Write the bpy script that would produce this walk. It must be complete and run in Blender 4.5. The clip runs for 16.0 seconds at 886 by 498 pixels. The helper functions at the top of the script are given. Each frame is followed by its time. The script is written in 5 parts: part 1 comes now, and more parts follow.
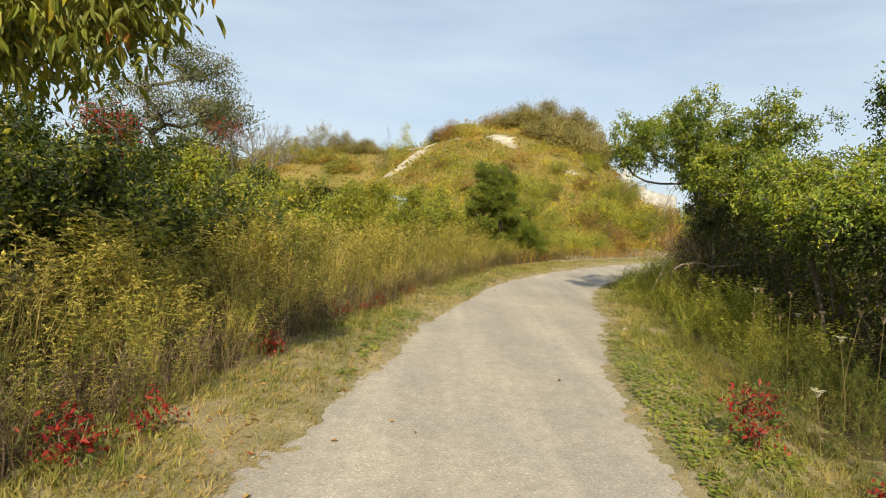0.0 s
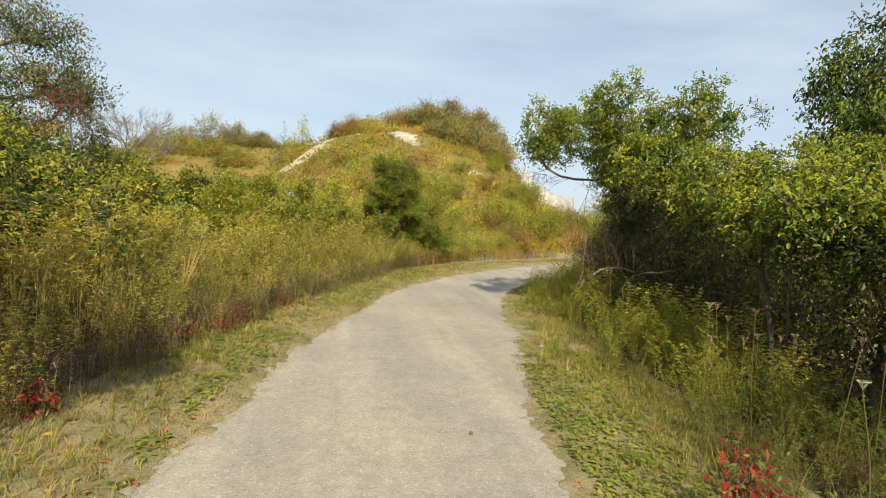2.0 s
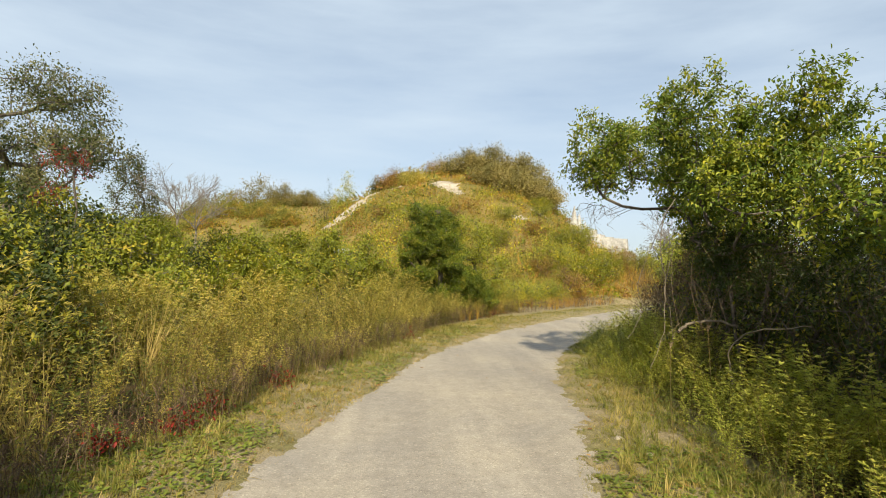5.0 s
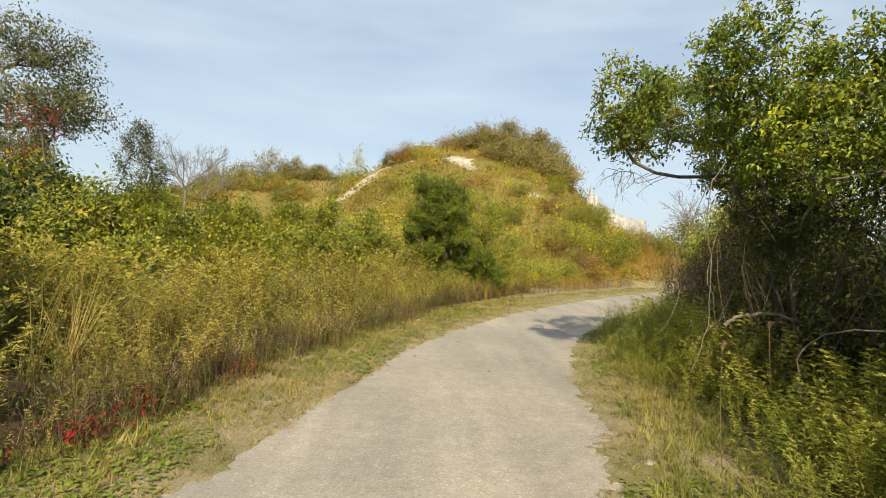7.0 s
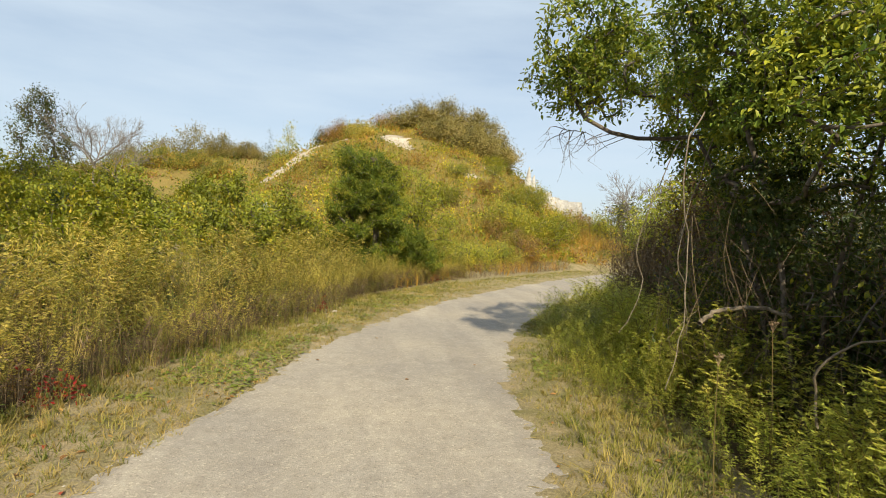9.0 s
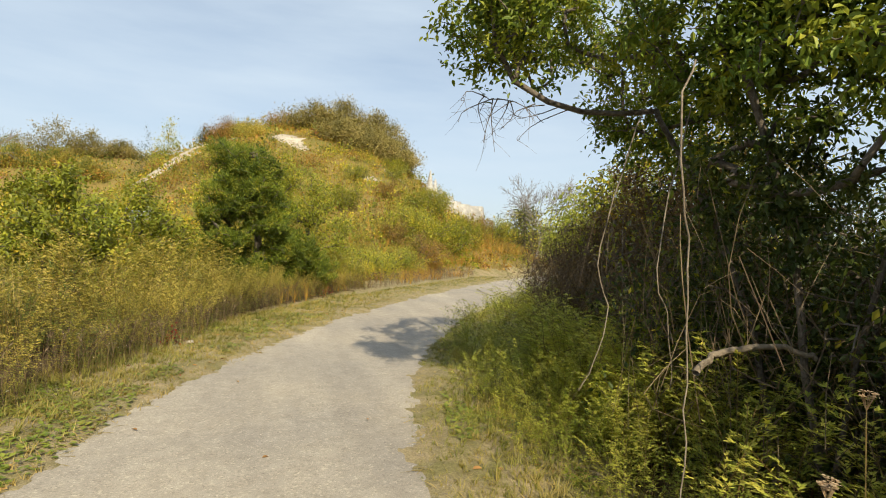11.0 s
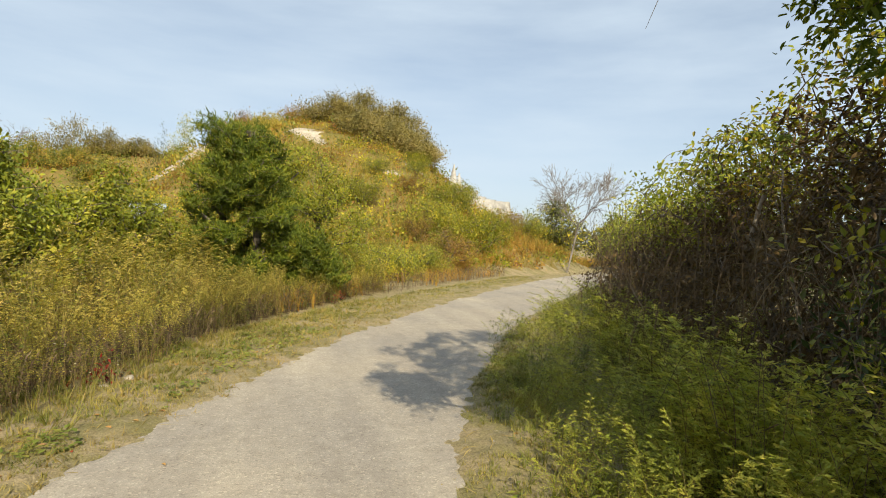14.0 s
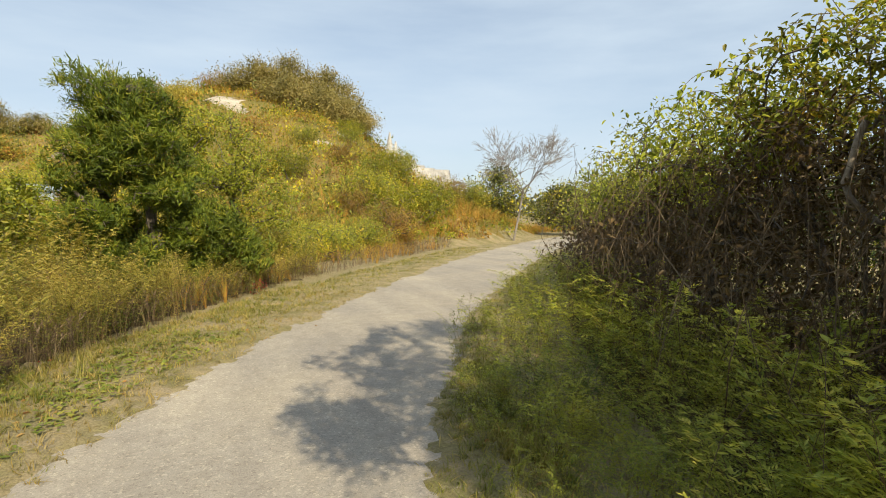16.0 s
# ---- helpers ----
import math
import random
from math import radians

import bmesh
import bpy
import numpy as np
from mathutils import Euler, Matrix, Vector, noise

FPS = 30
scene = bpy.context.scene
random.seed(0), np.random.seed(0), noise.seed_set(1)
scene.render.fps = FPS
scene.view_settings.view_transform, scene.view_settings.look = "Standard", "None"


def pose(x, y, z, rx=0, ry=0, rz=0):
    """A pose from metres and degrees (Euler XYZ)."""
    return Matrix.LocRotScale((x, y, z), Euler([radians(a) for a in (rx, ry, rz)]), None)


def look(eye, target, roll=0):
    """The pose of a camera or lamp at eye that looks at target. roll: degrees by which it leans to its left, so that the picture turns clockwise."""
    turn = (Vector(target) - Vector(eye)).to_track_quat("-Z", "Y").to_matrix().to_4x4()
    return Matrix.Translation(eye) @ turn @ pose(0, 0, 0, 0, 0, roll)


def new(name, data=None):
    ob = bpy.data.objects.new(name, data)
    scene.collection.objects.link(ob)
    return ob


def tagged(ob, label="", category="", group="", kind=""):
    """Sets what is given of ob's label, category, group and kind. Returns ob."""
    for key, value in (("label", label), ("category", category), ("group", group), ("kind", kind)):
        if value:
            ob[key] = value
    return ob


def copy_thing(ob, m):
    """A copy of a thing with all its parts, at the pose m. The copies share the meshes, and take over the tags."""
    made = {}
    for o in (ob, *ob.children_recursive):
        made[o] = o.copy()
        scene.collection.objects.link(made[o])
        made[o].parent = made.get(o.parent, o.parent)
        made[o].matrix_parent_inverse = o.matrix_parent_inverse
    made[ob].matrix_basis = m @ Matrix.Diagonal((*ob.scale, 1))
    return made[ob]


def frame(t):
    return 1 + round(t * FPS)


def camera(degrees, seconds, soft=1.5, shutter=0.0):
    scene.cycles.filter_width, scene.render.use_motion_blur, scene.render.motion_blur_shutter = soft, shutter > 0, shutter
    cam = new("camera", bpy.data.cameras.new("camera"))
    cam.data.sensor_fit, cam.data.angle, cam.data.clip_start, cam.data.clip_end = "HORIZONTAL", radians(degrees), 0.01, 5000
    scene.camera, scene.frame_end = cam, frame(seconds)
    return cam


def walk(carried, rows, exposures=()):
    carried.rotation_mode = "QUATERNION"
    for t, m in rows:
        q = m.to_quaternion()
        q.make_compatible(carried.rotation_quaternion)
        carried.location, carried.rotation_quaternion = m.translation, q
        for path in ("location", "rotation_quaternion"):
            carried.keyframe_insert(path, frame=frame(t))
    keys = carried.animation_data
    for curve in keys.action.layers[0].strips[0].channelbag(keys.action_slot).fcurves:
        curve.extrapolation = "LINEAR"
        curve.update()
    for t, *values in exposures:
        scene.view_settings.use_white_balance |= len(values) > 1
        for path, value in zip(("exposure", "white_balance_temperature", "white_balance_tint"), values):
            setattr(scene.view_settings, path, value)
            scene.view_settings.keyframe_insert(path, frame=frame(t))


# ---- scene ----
cam = camera(76.9, 16.0, 1.0)
PATH = [
    (0, (0.036, -0.282, 1.597), (0.012, 1.714, 1.475), 4.0),
    (0.5, (0.108, 0.165, 1.593), (0.119, 2.162, 1.486), 4.7),
    (1, (0.165, 0.539, 1.587), (0.322, 2.53, 1.476), 3.8),
    (1.5, (0.252, 0.967, 1.564), (0.575, 2.938, 1.475), 4.0),
    (2, (0.269, 1.346, 1.552), (0.59, 3.318, 1.456), 4.8),
    (2.5, (0.319, 1.623, 1.559), (0.714, 3.583, 1.496), 2.7),
    (3, (0.421, 1.931, 1.56), (0.766, 3.901, 1.524), 3.1),
    (3.5, (0.551, 2.273, 1.565), (0.962, 4.23, 1.533), 2.3),
    (4, (0.692, 2.616, 1.566), (0.929, 4.602, 1.549), 2.8),
    (4.2, (0.711, 2.748, 1.567), (0.829, 4.744, 1.609), 2.2),
    (6.3, (0.925, 3.807, 1.532), (1.144, 5.793, 1.618), 3.0),
    (6.5, (0.955, 3.952, 1.529), (1.194, 5.937, 1.589), 3.6),
    (7, (1.053, 4.331, 1.526), (1.141, 6.329, 1.518), 3.2),
    (7.5, (1.133, 4.684, 1.527), (1.297, 6.677, 1.501), 3.0),
    (8, (1.275, 5.009, 1.522), (1.386, 7.006, 1.563), 3.2),
    (8.5, (1.348, 5.327, 1.498), (1.545, 7.317, 1.537), 2.7),
    (9, (1.444, 5.712, 1.482), (1.75, 7.687, 1.426), 3.3),
    (9.5, (1.581, 6.174, 1.481), (2.042, 8.116, 1.354), 2.6),
    (9.7, (1.63, 6.35, 1.493), (2.196, 8.268, 1.438), 2.8),
    (11.8, (2.011, 7.829, 1.513), (2.73, 9.695, 1.526), 2.5),
    (12, (2.05, 7.989, 1.512), (2.834, 9.827, 1.58), 2.1),
    (12.5, (2.131, 8.399, 1.503), (2.5, 10.361, 1.622), 2.2),
    (13, (2.221, 8.845, 1.463), (2.664, 10.793, 1.554), 3.4),
    (13.5, (2.29, 9.229, 1.447), (2.908, 11.13, 1.372), 0.1),
    (14, (2.382, 9.604, 1.424), (2.953, 11.52, 1.395), 2.3),
    (14.5, (2.458, 10.07, 1.391), (3.06, 11.974, 1.275), 2.0),
    (15, (2.566, 10.459, 1.411), (3.154, 12.368, 1.317), 0.4),
    (15.5, (2.689, 10.905, 1.401), (3.376, 12.779, 1.272), 0.7),
    (16, (2.876, 11.281, 1.409), (3.649, 13.121, 1.281), -0.2),
]
walk(cam, [(t, look(eye, target, roll)) for t, eye, target, roll in PATH], [(0.0, 0.42), (16.0, 0.40)])

# ---- light ----
SUN_UP, SUN_TO = 36.5, (0.08, 1.0)          # elevation; the way that shadows fall on the plan
world = bpy.data.worlds.new("sky")
scene.world = world
world.use_nodes = True
wn, wl = world.node_tree.nodes, world.node_tree.links
wn.clear()
sky = wn.new("ShaderNodeTexSky")
sky.sky_type, sky.sun_disc = "NISHITA", False
sky.sun_elevation, sky.sun_rotation = radians(SUN_UP), math.atan2(-SUN_TO[0], -SUN_TO[1])
sky.air_density, sky.dust_density, sky.ozone_density = 1.0, 1.2, 1.5
co, mp = wn.new("ShaderNodeTexCoord"), wn.new("ShaderNodeMapping")
mp.inputs["Scale"].default_value, mp.inputs["Rotation"].default_value = (1.6, 2.6, 9.0), (0.12, 0.05, 0.5)
cl = wn.new("ShaderNodeTexNoise")
cl.inputs["Scale"].default_value, cl.inputs["Detail"].default_value, cl.inputs["Roughness"].default_value = 1.5, 7.0, 0.55
cr = wn.new("ShaderNodeValToRGB")
cr.color_ramp.elements[0].position, cr.color_ramp.elements[0].color = 0.30, (0.50, 0.50, 0.50, 1)
cr.color_ramp.elements[1].position, cr.color_ramp.elements[1].color = 0.72, (0.86, 0.86, 0.86, 1)
mx = wn.new("ShaderNodeMixRGB")
mx.inputs[2].default_value = (5.8, 6.8, 7.7, 1)
bg, wo = wn.new("ShaderNodeBackground"), wn.new("ShaderNodeOutputWorld")
bg.inputs["Strength"].default_value = 0.092
wl.new(co.outputs["Generated"], mp.inputs[0]), wl.new(mp.outputs[0], cl.inputs["Vector"]), wl.new(cl.outputs["Fac"], cr.inputs[0])
wl.new(cr.outputs[0], mx.inputs[0]), wl.new(sky.outputs[0], mx.inputs[1]), wl.new(mx.outputs[0], bg.inputs[0]), wl.new(bg.outputs[0], wo.inputs[0])

sun = new("sun", bpy.data.lights.new("sun", "SUN"))
sun.data.energy, sun.data.angle, sun.data.color = 5.0, radians(0.6), (1.0, 0.875, 0.62)
reach = 10 / math.tan(radians(SUN_UP)) / math.hypot(*SUN_TO)
sun.matrix_world = look((-SUN_TO[0] * reach, -SUN_TO[1] * reach, 10), (0, 0, 0))


# ---- materials ----
def nodes_of(name):
    m = bpy.data.materials.new(name)
    m.use_nodes = True
    n, l = m.node_tree.nodes, m.node_tree.links
    return m, n, l, n["Principled BSDF"], n["Material Output"]


def ramp(n, stops):
    r = n.new("ShaderNodeValToRGB")
    e = r.color_ramp.elements
    for i, (p, c) in enumerate(stops):
        k = e[i] if i < 2 else e.new(p)
        k.position, k.color = p, (*c, 1)
    return r


def noise_node(n, l, scale, detail=3.0, rough=0.55, where="Object"):
    t, k = n.new("ShaderNodeTexCoord"), n.new("ShaderNodeTexNoise")
    k.inputs["Scale"].default_value, k.inputs["Detail"].default_value, k.inputs["Roughness"].default_value = scale, detail, rough
    l.new(t.outputs[where], k.inputs["Vector"])
    return k


def mixed(n, l, a, b, kind="MULTIPLY", fac=1.0):
    m = n.new("ShaderNodeMixRGB")
    m.blend_type = kind
    for i, v in ((0, fac), (1, a), (2, b)):
        if hasattr(v, "links"):
            l.new(v, m.inputs[i])
        elif i:
            m.inputs[i].default_value = (*v, 1)
        else:
            m.inputs[0].default_value = v
    return m.outputs[0]


def foliage(name, stops, patch=0.6, thin=0.27, rough=0.5, gloss=0.3, drift=2.6):
    """Leaves and stalks: each blade takes its own colour, and patches drift in tone over the place."""
    m, n, l, p, out = nodes_of(name)
    geo = n.new("ShaderNodeNewGeometry")
    r = ramp(n, stops)
    k, clump = noise_node(n, l, patch, 4.0), noise_node(n, l, patch * drift, 3.0, 0.6)
    a1, a2 = n.new("ShaderNodeMath"), n.new("ShaderNodeMath")
    a1.operation = a2.operation = "MULTIPLY_ADD"
    a1.inputs[1].default_value, a1.inputs[2].default_value = 2.3, -0.95
    a2.inputs[1].default_value = 0.60
    l.new(clump.outputs["Fac"], a1.inputs[0]), l.new(geo.outputs["Random Per Island"], a2.inputs[0]), l.new(a1.outputs[0], a2.inputs[2])
    l.new(a2.outputs[0], r.inputs[0])
    tone = ramp(n, [(0.3, (0.70, 0.68, 0.55)), (0.7, (1.20, 1.14, 0.92))])
    l.new(k.outputs["Fac"], tone.inputs[0])
    colour = mixed(n, l, r.outputs[0], tone.outputs[0])
    l.new(colour, p.inputs["Base Color"])
    p.inputs["Roughness"].default_value, p.inputs["Specular IOR Level"].default_value = rough, gloss
    if thin > 0:
        tr, ms = n.new("ShaderNodeBsdfTranslucent"), n.new("ShaderNodeMixShader")
        l.new(mixed(n, l, colour, (1.35, 1.3, 0.7)), tr.inputs["Color"])
        ms.inputs[0].default_value = thin
        l.new(p.outputs[0], ms.inputs[1]), l.new(tr.outputs[0], ms.inputs[2]), l.new(ms.outputs[0], out.inputs[0])
    return m


def rough_stuff(name, low, high, scale, fine, bump=0.4, third=None, rough=0.9, dist=0.02):
    """Bark, clay, stone: two scales of colour and a relief."""
    m, n, l, p, _ = nodes_of(name)
    a, b = noise_node(n, l, scale, 5.0), noise_node(n, l, fine, 6.0, 0.65)
    r = ramp(n, [(0.32, low), (0.68, high)] + ([(0.85, third)] if third else []))
    l.new(a.outputs["Fac"], r.inputs[0])
    g = ramp(n, [(0.25, (0.62, 0.62, 0.62)), (0.75, (1.25, 1.25, 1.25))])
    l.new(b.outputs["Fac"], g.inputs[0])
    l.new(mixed(n, l, r.outputs[0], g.outputs[0]), p.inputs["Base Color"])
    bp = n.new("ShaderNodeBump")
    bp.inputs["Strength"].default_value, bp.inputs["Distance"].default_value = bump, dist
    l.new(b.outputs["Fac"], bp.inputs["Height"]), l.new(bp.outputs[0], p.inputs["Normal"])
    p.inputs["Roughness"].default_value, p.inputs["Specular IOR Level"].default_value = rough, 0.2
    return m


def gravel_mat():
    """Crushed stone: worn pale lanes along the way, grey patches, and grit of single stones."""
    m, n, l, p, _ = nodes_of("crushed_stone")
    t, mp = n.new("ShaderNodeTexCoord"), n.new("ShaderNodeMapping")
    mp.inputs["Scale"].default_value, mp.inputs["Rotation"].default_value = (1.5, 0.16, 1.0), (0, 0, 0.16)
    l.new(t.outputs["Object"], mp.inputs[0])
    lane = n.new("ShaderNodeTexNoise")
    lane.inputs["Scale"].default_value, lane.inputs["Detail"].default_value, lane.inputs["Roughness"].default_value = 1.0, 5.0, 0.6
    l.new(mp.outputs[0], lane.inputs["Vector"])
    big, mid, fine = noise_node(n, l, 0.55, 4.0), noise_node(n, l, 7.0, 5.0, 0.65), noise_node(n, l, 110.0, 3.0, 0.75)
    r = ramp(n, [(0.30, (0.29, 0.262, 0.228)), (0.5, (0.335, 0.303, 0.258)), (0.70, (0.395, 0.357, 0.30))])
    l.new(lane.outputs["Fac"], r.inputs[0])
    w = ramp(n, [(0.3, (0.86, 0.87, 0.90)), (0.7, (1.12, 1.10, 1.05))])
    l.new(big.outputs["Fac"], w.inputs[0])
    s = ramp(n, [(0.3, (0.88, 0.87, 0.86)), (0.7, (1.09, 1.09, 1.09))])
    l.new(mid.outputs["Fac"], s.inputs[0])
    f = ramp(n, [(0.3, (0.78, 0.77, 0.76)), (0.5, (1.0, 1.0, 1.0)), (0.72, (1.2, 1.19, 1.18))])
    l.new(fine.outputs["Fac"], f.inputs[0])
    vo = n.new("ShaderNodeTexVoronoi")
    vo.inputs["Scale"].default_value = 75.0
    l.new(t.outputs["Object"], vo.inputs["Vector"])
    sep = n.new("ShaderNodeSeparateColor")
    l.new(vo.outputs["Color"], sep.inputs[0])
    v = ramp(n, [(0.0, (0.78, 0.77, 0.76)), (0.12, (0.97, 0.97, 0.97)), (0.85, (1.05, 1.04, 1.03)), (1.0, (1.35, 1.33, 1.28))])
    l.new(sep.outputs[0], v.inputs[0])
    c = r.outputs[0]
    for k in (w, s, f, v):
        c = mixed(n, l, c, k.outputs[0])
    l.new(c, p.inputs["Base Color"])
    bp = n.new("ShaderNodeBump")
    bp.inputs["Strength"].default_value, bp.inputs["Distance"].default_value = 0.5, 0.008
    l.new(mixed(n, l, fine.outputs["Fac"], vo.outputs["Distance"], "ADD", 0.5), bp.inputs["Height"]), l.new(bp.outputs[0], p.inputs["Normal"])
    p.inputs["Roughness"].default_value, p.inputs["Specular IOR Level"].default_value = 0.92, 0.2
    return m


def soil_mat(name, straw, green, soil, scale=0.9):
    m, n, l, p, _ = nodes_of(name)
    a, b, c = noise_node(n, l, scale, 5.0, 0.6), noise_node(n, l, scale * 5, 5.0, 0.65), noise_node(n, l, 60.0, 4.0, 0.7)
    ra = ramp(n, [(0.36, green), (0.62, straw)])
    l.new(a.outputs["Fac"], ra.inputs[0])
    rb = ramp(n, [(0.55, (0, 0, 0)), (0.72, (1, 1, 1))])
    l.new(b.outputs["Fac"], rb.inputs[0])
    col = mixed(n, l, ra.outputs[0], soil, "MIX", rb.outputs[0])
    g = ramp(n, [(0.25, (0.55, 0.55, 0.55)), (0.75, (1.35, 1.35, 1.35))])
    l.new(c.outputs["Fac"], g.inputs[0])
    l.new(mixed(n, l, col, g.outputs[0]), p.inputs["Base Color"])
    bp = n.new("ShaderNodeBump")
    bp.inputs["Strength"].default_value, bp.inputs["Distance"].default_value = 0.7, 0.03
    l.new(c.outputs["Fac"], bp.inputs["Height"]), l.new(bp.outputs[0], p.inputs["Normal"])
    p.inputs["Roughness"].default_value, p.inputs["Specular IOR Level"].default_value = 0.95, 0.1
    return m


M_GRAVEL = gravel_mat()
M_VERGE = soil_mat("verge_turf", (0.35, 0.28, 0.165), (0.22, 0.195, 0.085), (0.32, 0.265, 0.19), 2.4)
M_HILL = soil_mat("hill_turf", (0.25, 0.18, 0.06), (0.16, 0.15, 0.045), (0.20, 0.135, 0.055), 0.22)
# litter brown set dark to stand for the shade among the stems
M_UNDER = soil_mat("shaded_litter_soil", (0.13, 0.09, 0.05), (0.075, 0.062, 0.03), (0.055, 0.04, 0.027), 1.6)
M_CLAY = rough_stuff("pale_clay", (0.34, 0.29, 0.225), (0.52, 0.46, 0.375), 0.9, 5.0, 0.6, dist=0.15)
M_WHITE = rough_stuff("white_clay", (0.34, 0.325, 0.305), (0.52, 0.51, 0.49), 0.6, 3.0, 0.6, dist=0.2)
M_SHED = rough_stuff("pale_blue_paint", (0.30, 0.36, 0.42), (0.40, 0.46, 0.52), 1.5, 12.0, 0.2)
M_STONE = rough_stuff("pebble_stone", (0.32, 0.29, 0.24), (0.52, 0.48, 0.41), 9.0, 60.0, 0.3)
M_BARK = rough_stuff("grey_bark", (0.085, 0.07, 0.055), (0.20, 0.17, 0.14), 6.0, 40.0, 0.8)
M_PALEBARK = rough_stuff("weathered_wood", (0.14, 0.11, 0.08), (0.27, 0.225, 0.17), 5.0, 40.0, 0.6)
M_SILVER = rough_stuff("silver_bark", (0.17, 0.145, 0.12), (0.30, 0.27, 0.235), 3.0, 20.0, 0.4)
M_DRY = foliage("dry_brown_leaves", [(0.0, (0.06, 0.04, 0.024)), (0.5, (0.12, 0.08, 0.044)), (1.0, (0.192, 0.136, 0.072))], 0.9, 0.2)
M_TWIG = foliage("brown_twigs", [(0.0, (0.075, 0.05, 0.035)), (0.6, (0.13, 0.095, 0.07)), (1.0, (0.24, 0.19, 0.14))], 1.2, 0.0, 0.8)
M_STALK = foliage("weed_stalks", [(0.0, (0.11, 0.085, 0.045)), (0.6, (0.20, 0.16, 0.07)), (1.0, (0.22, 0.12, 0.06))], 1.0, 0.0, 0.8)
M_DEAD = foliage("dead_stalks", [(0.0, (0.065, 0.0416, 0.0338)), (0.5, (0.143, 0.101, 0.078)), (1.0, (0.299, 0.234, 0.169))], 1.4, 0.1, 0.8)
M_GOLD = foliage("goldenrod_leaves", [(0.0, (0.104, 0.153, 0.0287)), (0.4, (0.208, 0.245, 0.0444)), (0.8, (0.347, 0.335, 0.0653)), (1.0, (0.39, 0.278, 0.0783))], 0.5)
M_PLUME = foliage("seed_plumes", [(0.0, (0.258, 0.244, 0.0574)), (0.5, (0.417, 0.367, 0.086)), (1.0, (0.59, 0.476, 0.148))], 0.5, 0.3, 0.7)
M_BRIGHT = foliage("bright_weed_leaves", [(0.0, (0.185, 0.246, 0.037)), (0.5, (0.345, 0.382, 0.0554)), (1.0, (0.517, 0.493, 0.0862))], 0.9)
M_GREEN = foliage("green_weed_leaves", [(0.0, (0.065, 0.105, 0.024)), (0.5, (0.13, 0.17, 0.036)), (1.0, (0.24, 0.24, 0.055))], 0.8)
M_LUSH = foliage("lush_weed_leaves", [(0.0, (0.21, 0.271, 0.0543)), (0.5, (0.394, 0.431, 0.0845)), (1.0, (0.618, 0.568, 0.145))], 0.9, 0.4)
M_STRAW = foliage("dry_grass", [(0.0, (0.24, 0.19, 0.075)), (0.5, (0.38, 0.30, 0.12)), (1.0, (0.50, 0.40, 0.20))], 0.7, 0.3, 0.7)
M_ORANGE = foliage("rusty_grass", [(0.0, (0.289, 0.245, 0.068)), (0.5, (0.47, 0.311, 0.0737)), (0.8, (0.492, 0.245, 0.068)), (1.0, (0.427, 0.333, 0.113))], 0.3, 0.3, 0.7)
M_TURF = foliage("turf_blades", [(0.0, (0.11, 0.14, 0.03)), (0.3, (0.20, 0.21, 0.05)), (0.65, (0.31, 0.28, 0.09)), (1.0, (0.44, 0.35, 0.15))], 0.8)
M_CLOVER = foliage("clover_leaves", [(0.0, (0.115, 0.17, 0.025)), (0.6, (0.218, 0.27, 0.045)), (1.0, (0.333, 0.32, 0.07))], 1.2)
M_RED = foliage("red_leaves", [(0.0, (0.14, 0.012, 0.012)), (0.6, (0.30, 0.028, 0.022)), (1.0, (0.24, 0.075, 0.035))], 1.5)
M_LITTER = foliage("fallen_leaves", [(0.0, (0.20, 0.10, 0.045)), (0.5, (0.36, 0.20, 0.07)), (0.9, (0.42, 0.30, 0.14)), (1.0, (0.45, 0.08, 0.04))], 1.5, 0.1)
M_WHITEFL = foliage("white_petals", [(0.0, (0.55, 0.52, 0.44)), (1.0, (0.78, 0.76, 0.70))], 1.0, 0.2)
M_HEAD = foliage("dry_flower_heads", [(0.0, (0.30, 0.20, 0.14)), (1.0, (0.55, 0.44, 0.35))], 1.0, 0.1)
M_LEAF = foliage("shrub_leaves", [(0.0, (0.128, 0.163, 0.0207)), (0.45, (0.213, 0.246, 0.0276)), (0.85, (0.376, 0.348, 0.0403)), (1.0, (0.581, 0.447, 0.0575))], 0.7)
# real dark shrub green; also stands for shade in low leaves of trees
M_DARKLEAF = foliage("dark_and_shaded_leaves", [(0.0, (0.0294, 0.0506, 0.0129)), (0.6, (0.0552, 0.0828, 0.0184)), (1.0, (0.12, 0.133, 0.0322))], 0.7)
M_YELLEAF = foliage("yellow_green_leaves", [(0.0, (0.11, 0.15, 0.018)), (0.4, (0.21, 0.25, 0.025)), (0.8, (0.33, 0.36, 0.035)), (1.0, (0.42, 0.40, 0.05))], 0.8, 0.22)
M_TREELEAF = foliage("tree_leaves", [(0.0, (0.065, 0.115, 0.016)), (0.5, (0.13, 0.195, 0.026)), (0.85, (0.24, 0.29, 0.04)), (1.0, (0.30, 0.30, 0.05))], 0.9, 0.2)
M_HEDGELEAF = foliage("hedge_leaves", [(0.0, (0.10, 0.10, 0.025)), (0.45, (0.22, 0.20, 0.035)), (0.8, (0.38, 0.32, 0.04)), (1.0, (0.46, 0.28, 0.05))], 0.8, 0.36)
M_CHERRY = foliage("long_cherry_leaves", [(0.0, (0.11, 0.15, 0.03)), (0.6, (0.22, 0.24, 0.055)), (0.92, (0.32, 0.28, 0.06)), (1.0, (0.42, 0.16, 0.05))], 0.8)
M_SAGE = foliage("grey_green_leaves", [(0.0, (0.085, 0.10, 0.05)), (0.6, (0.15, 0.16, 0.085)), (1.0, (0.24, 0.22, 0.11))], 0.7)
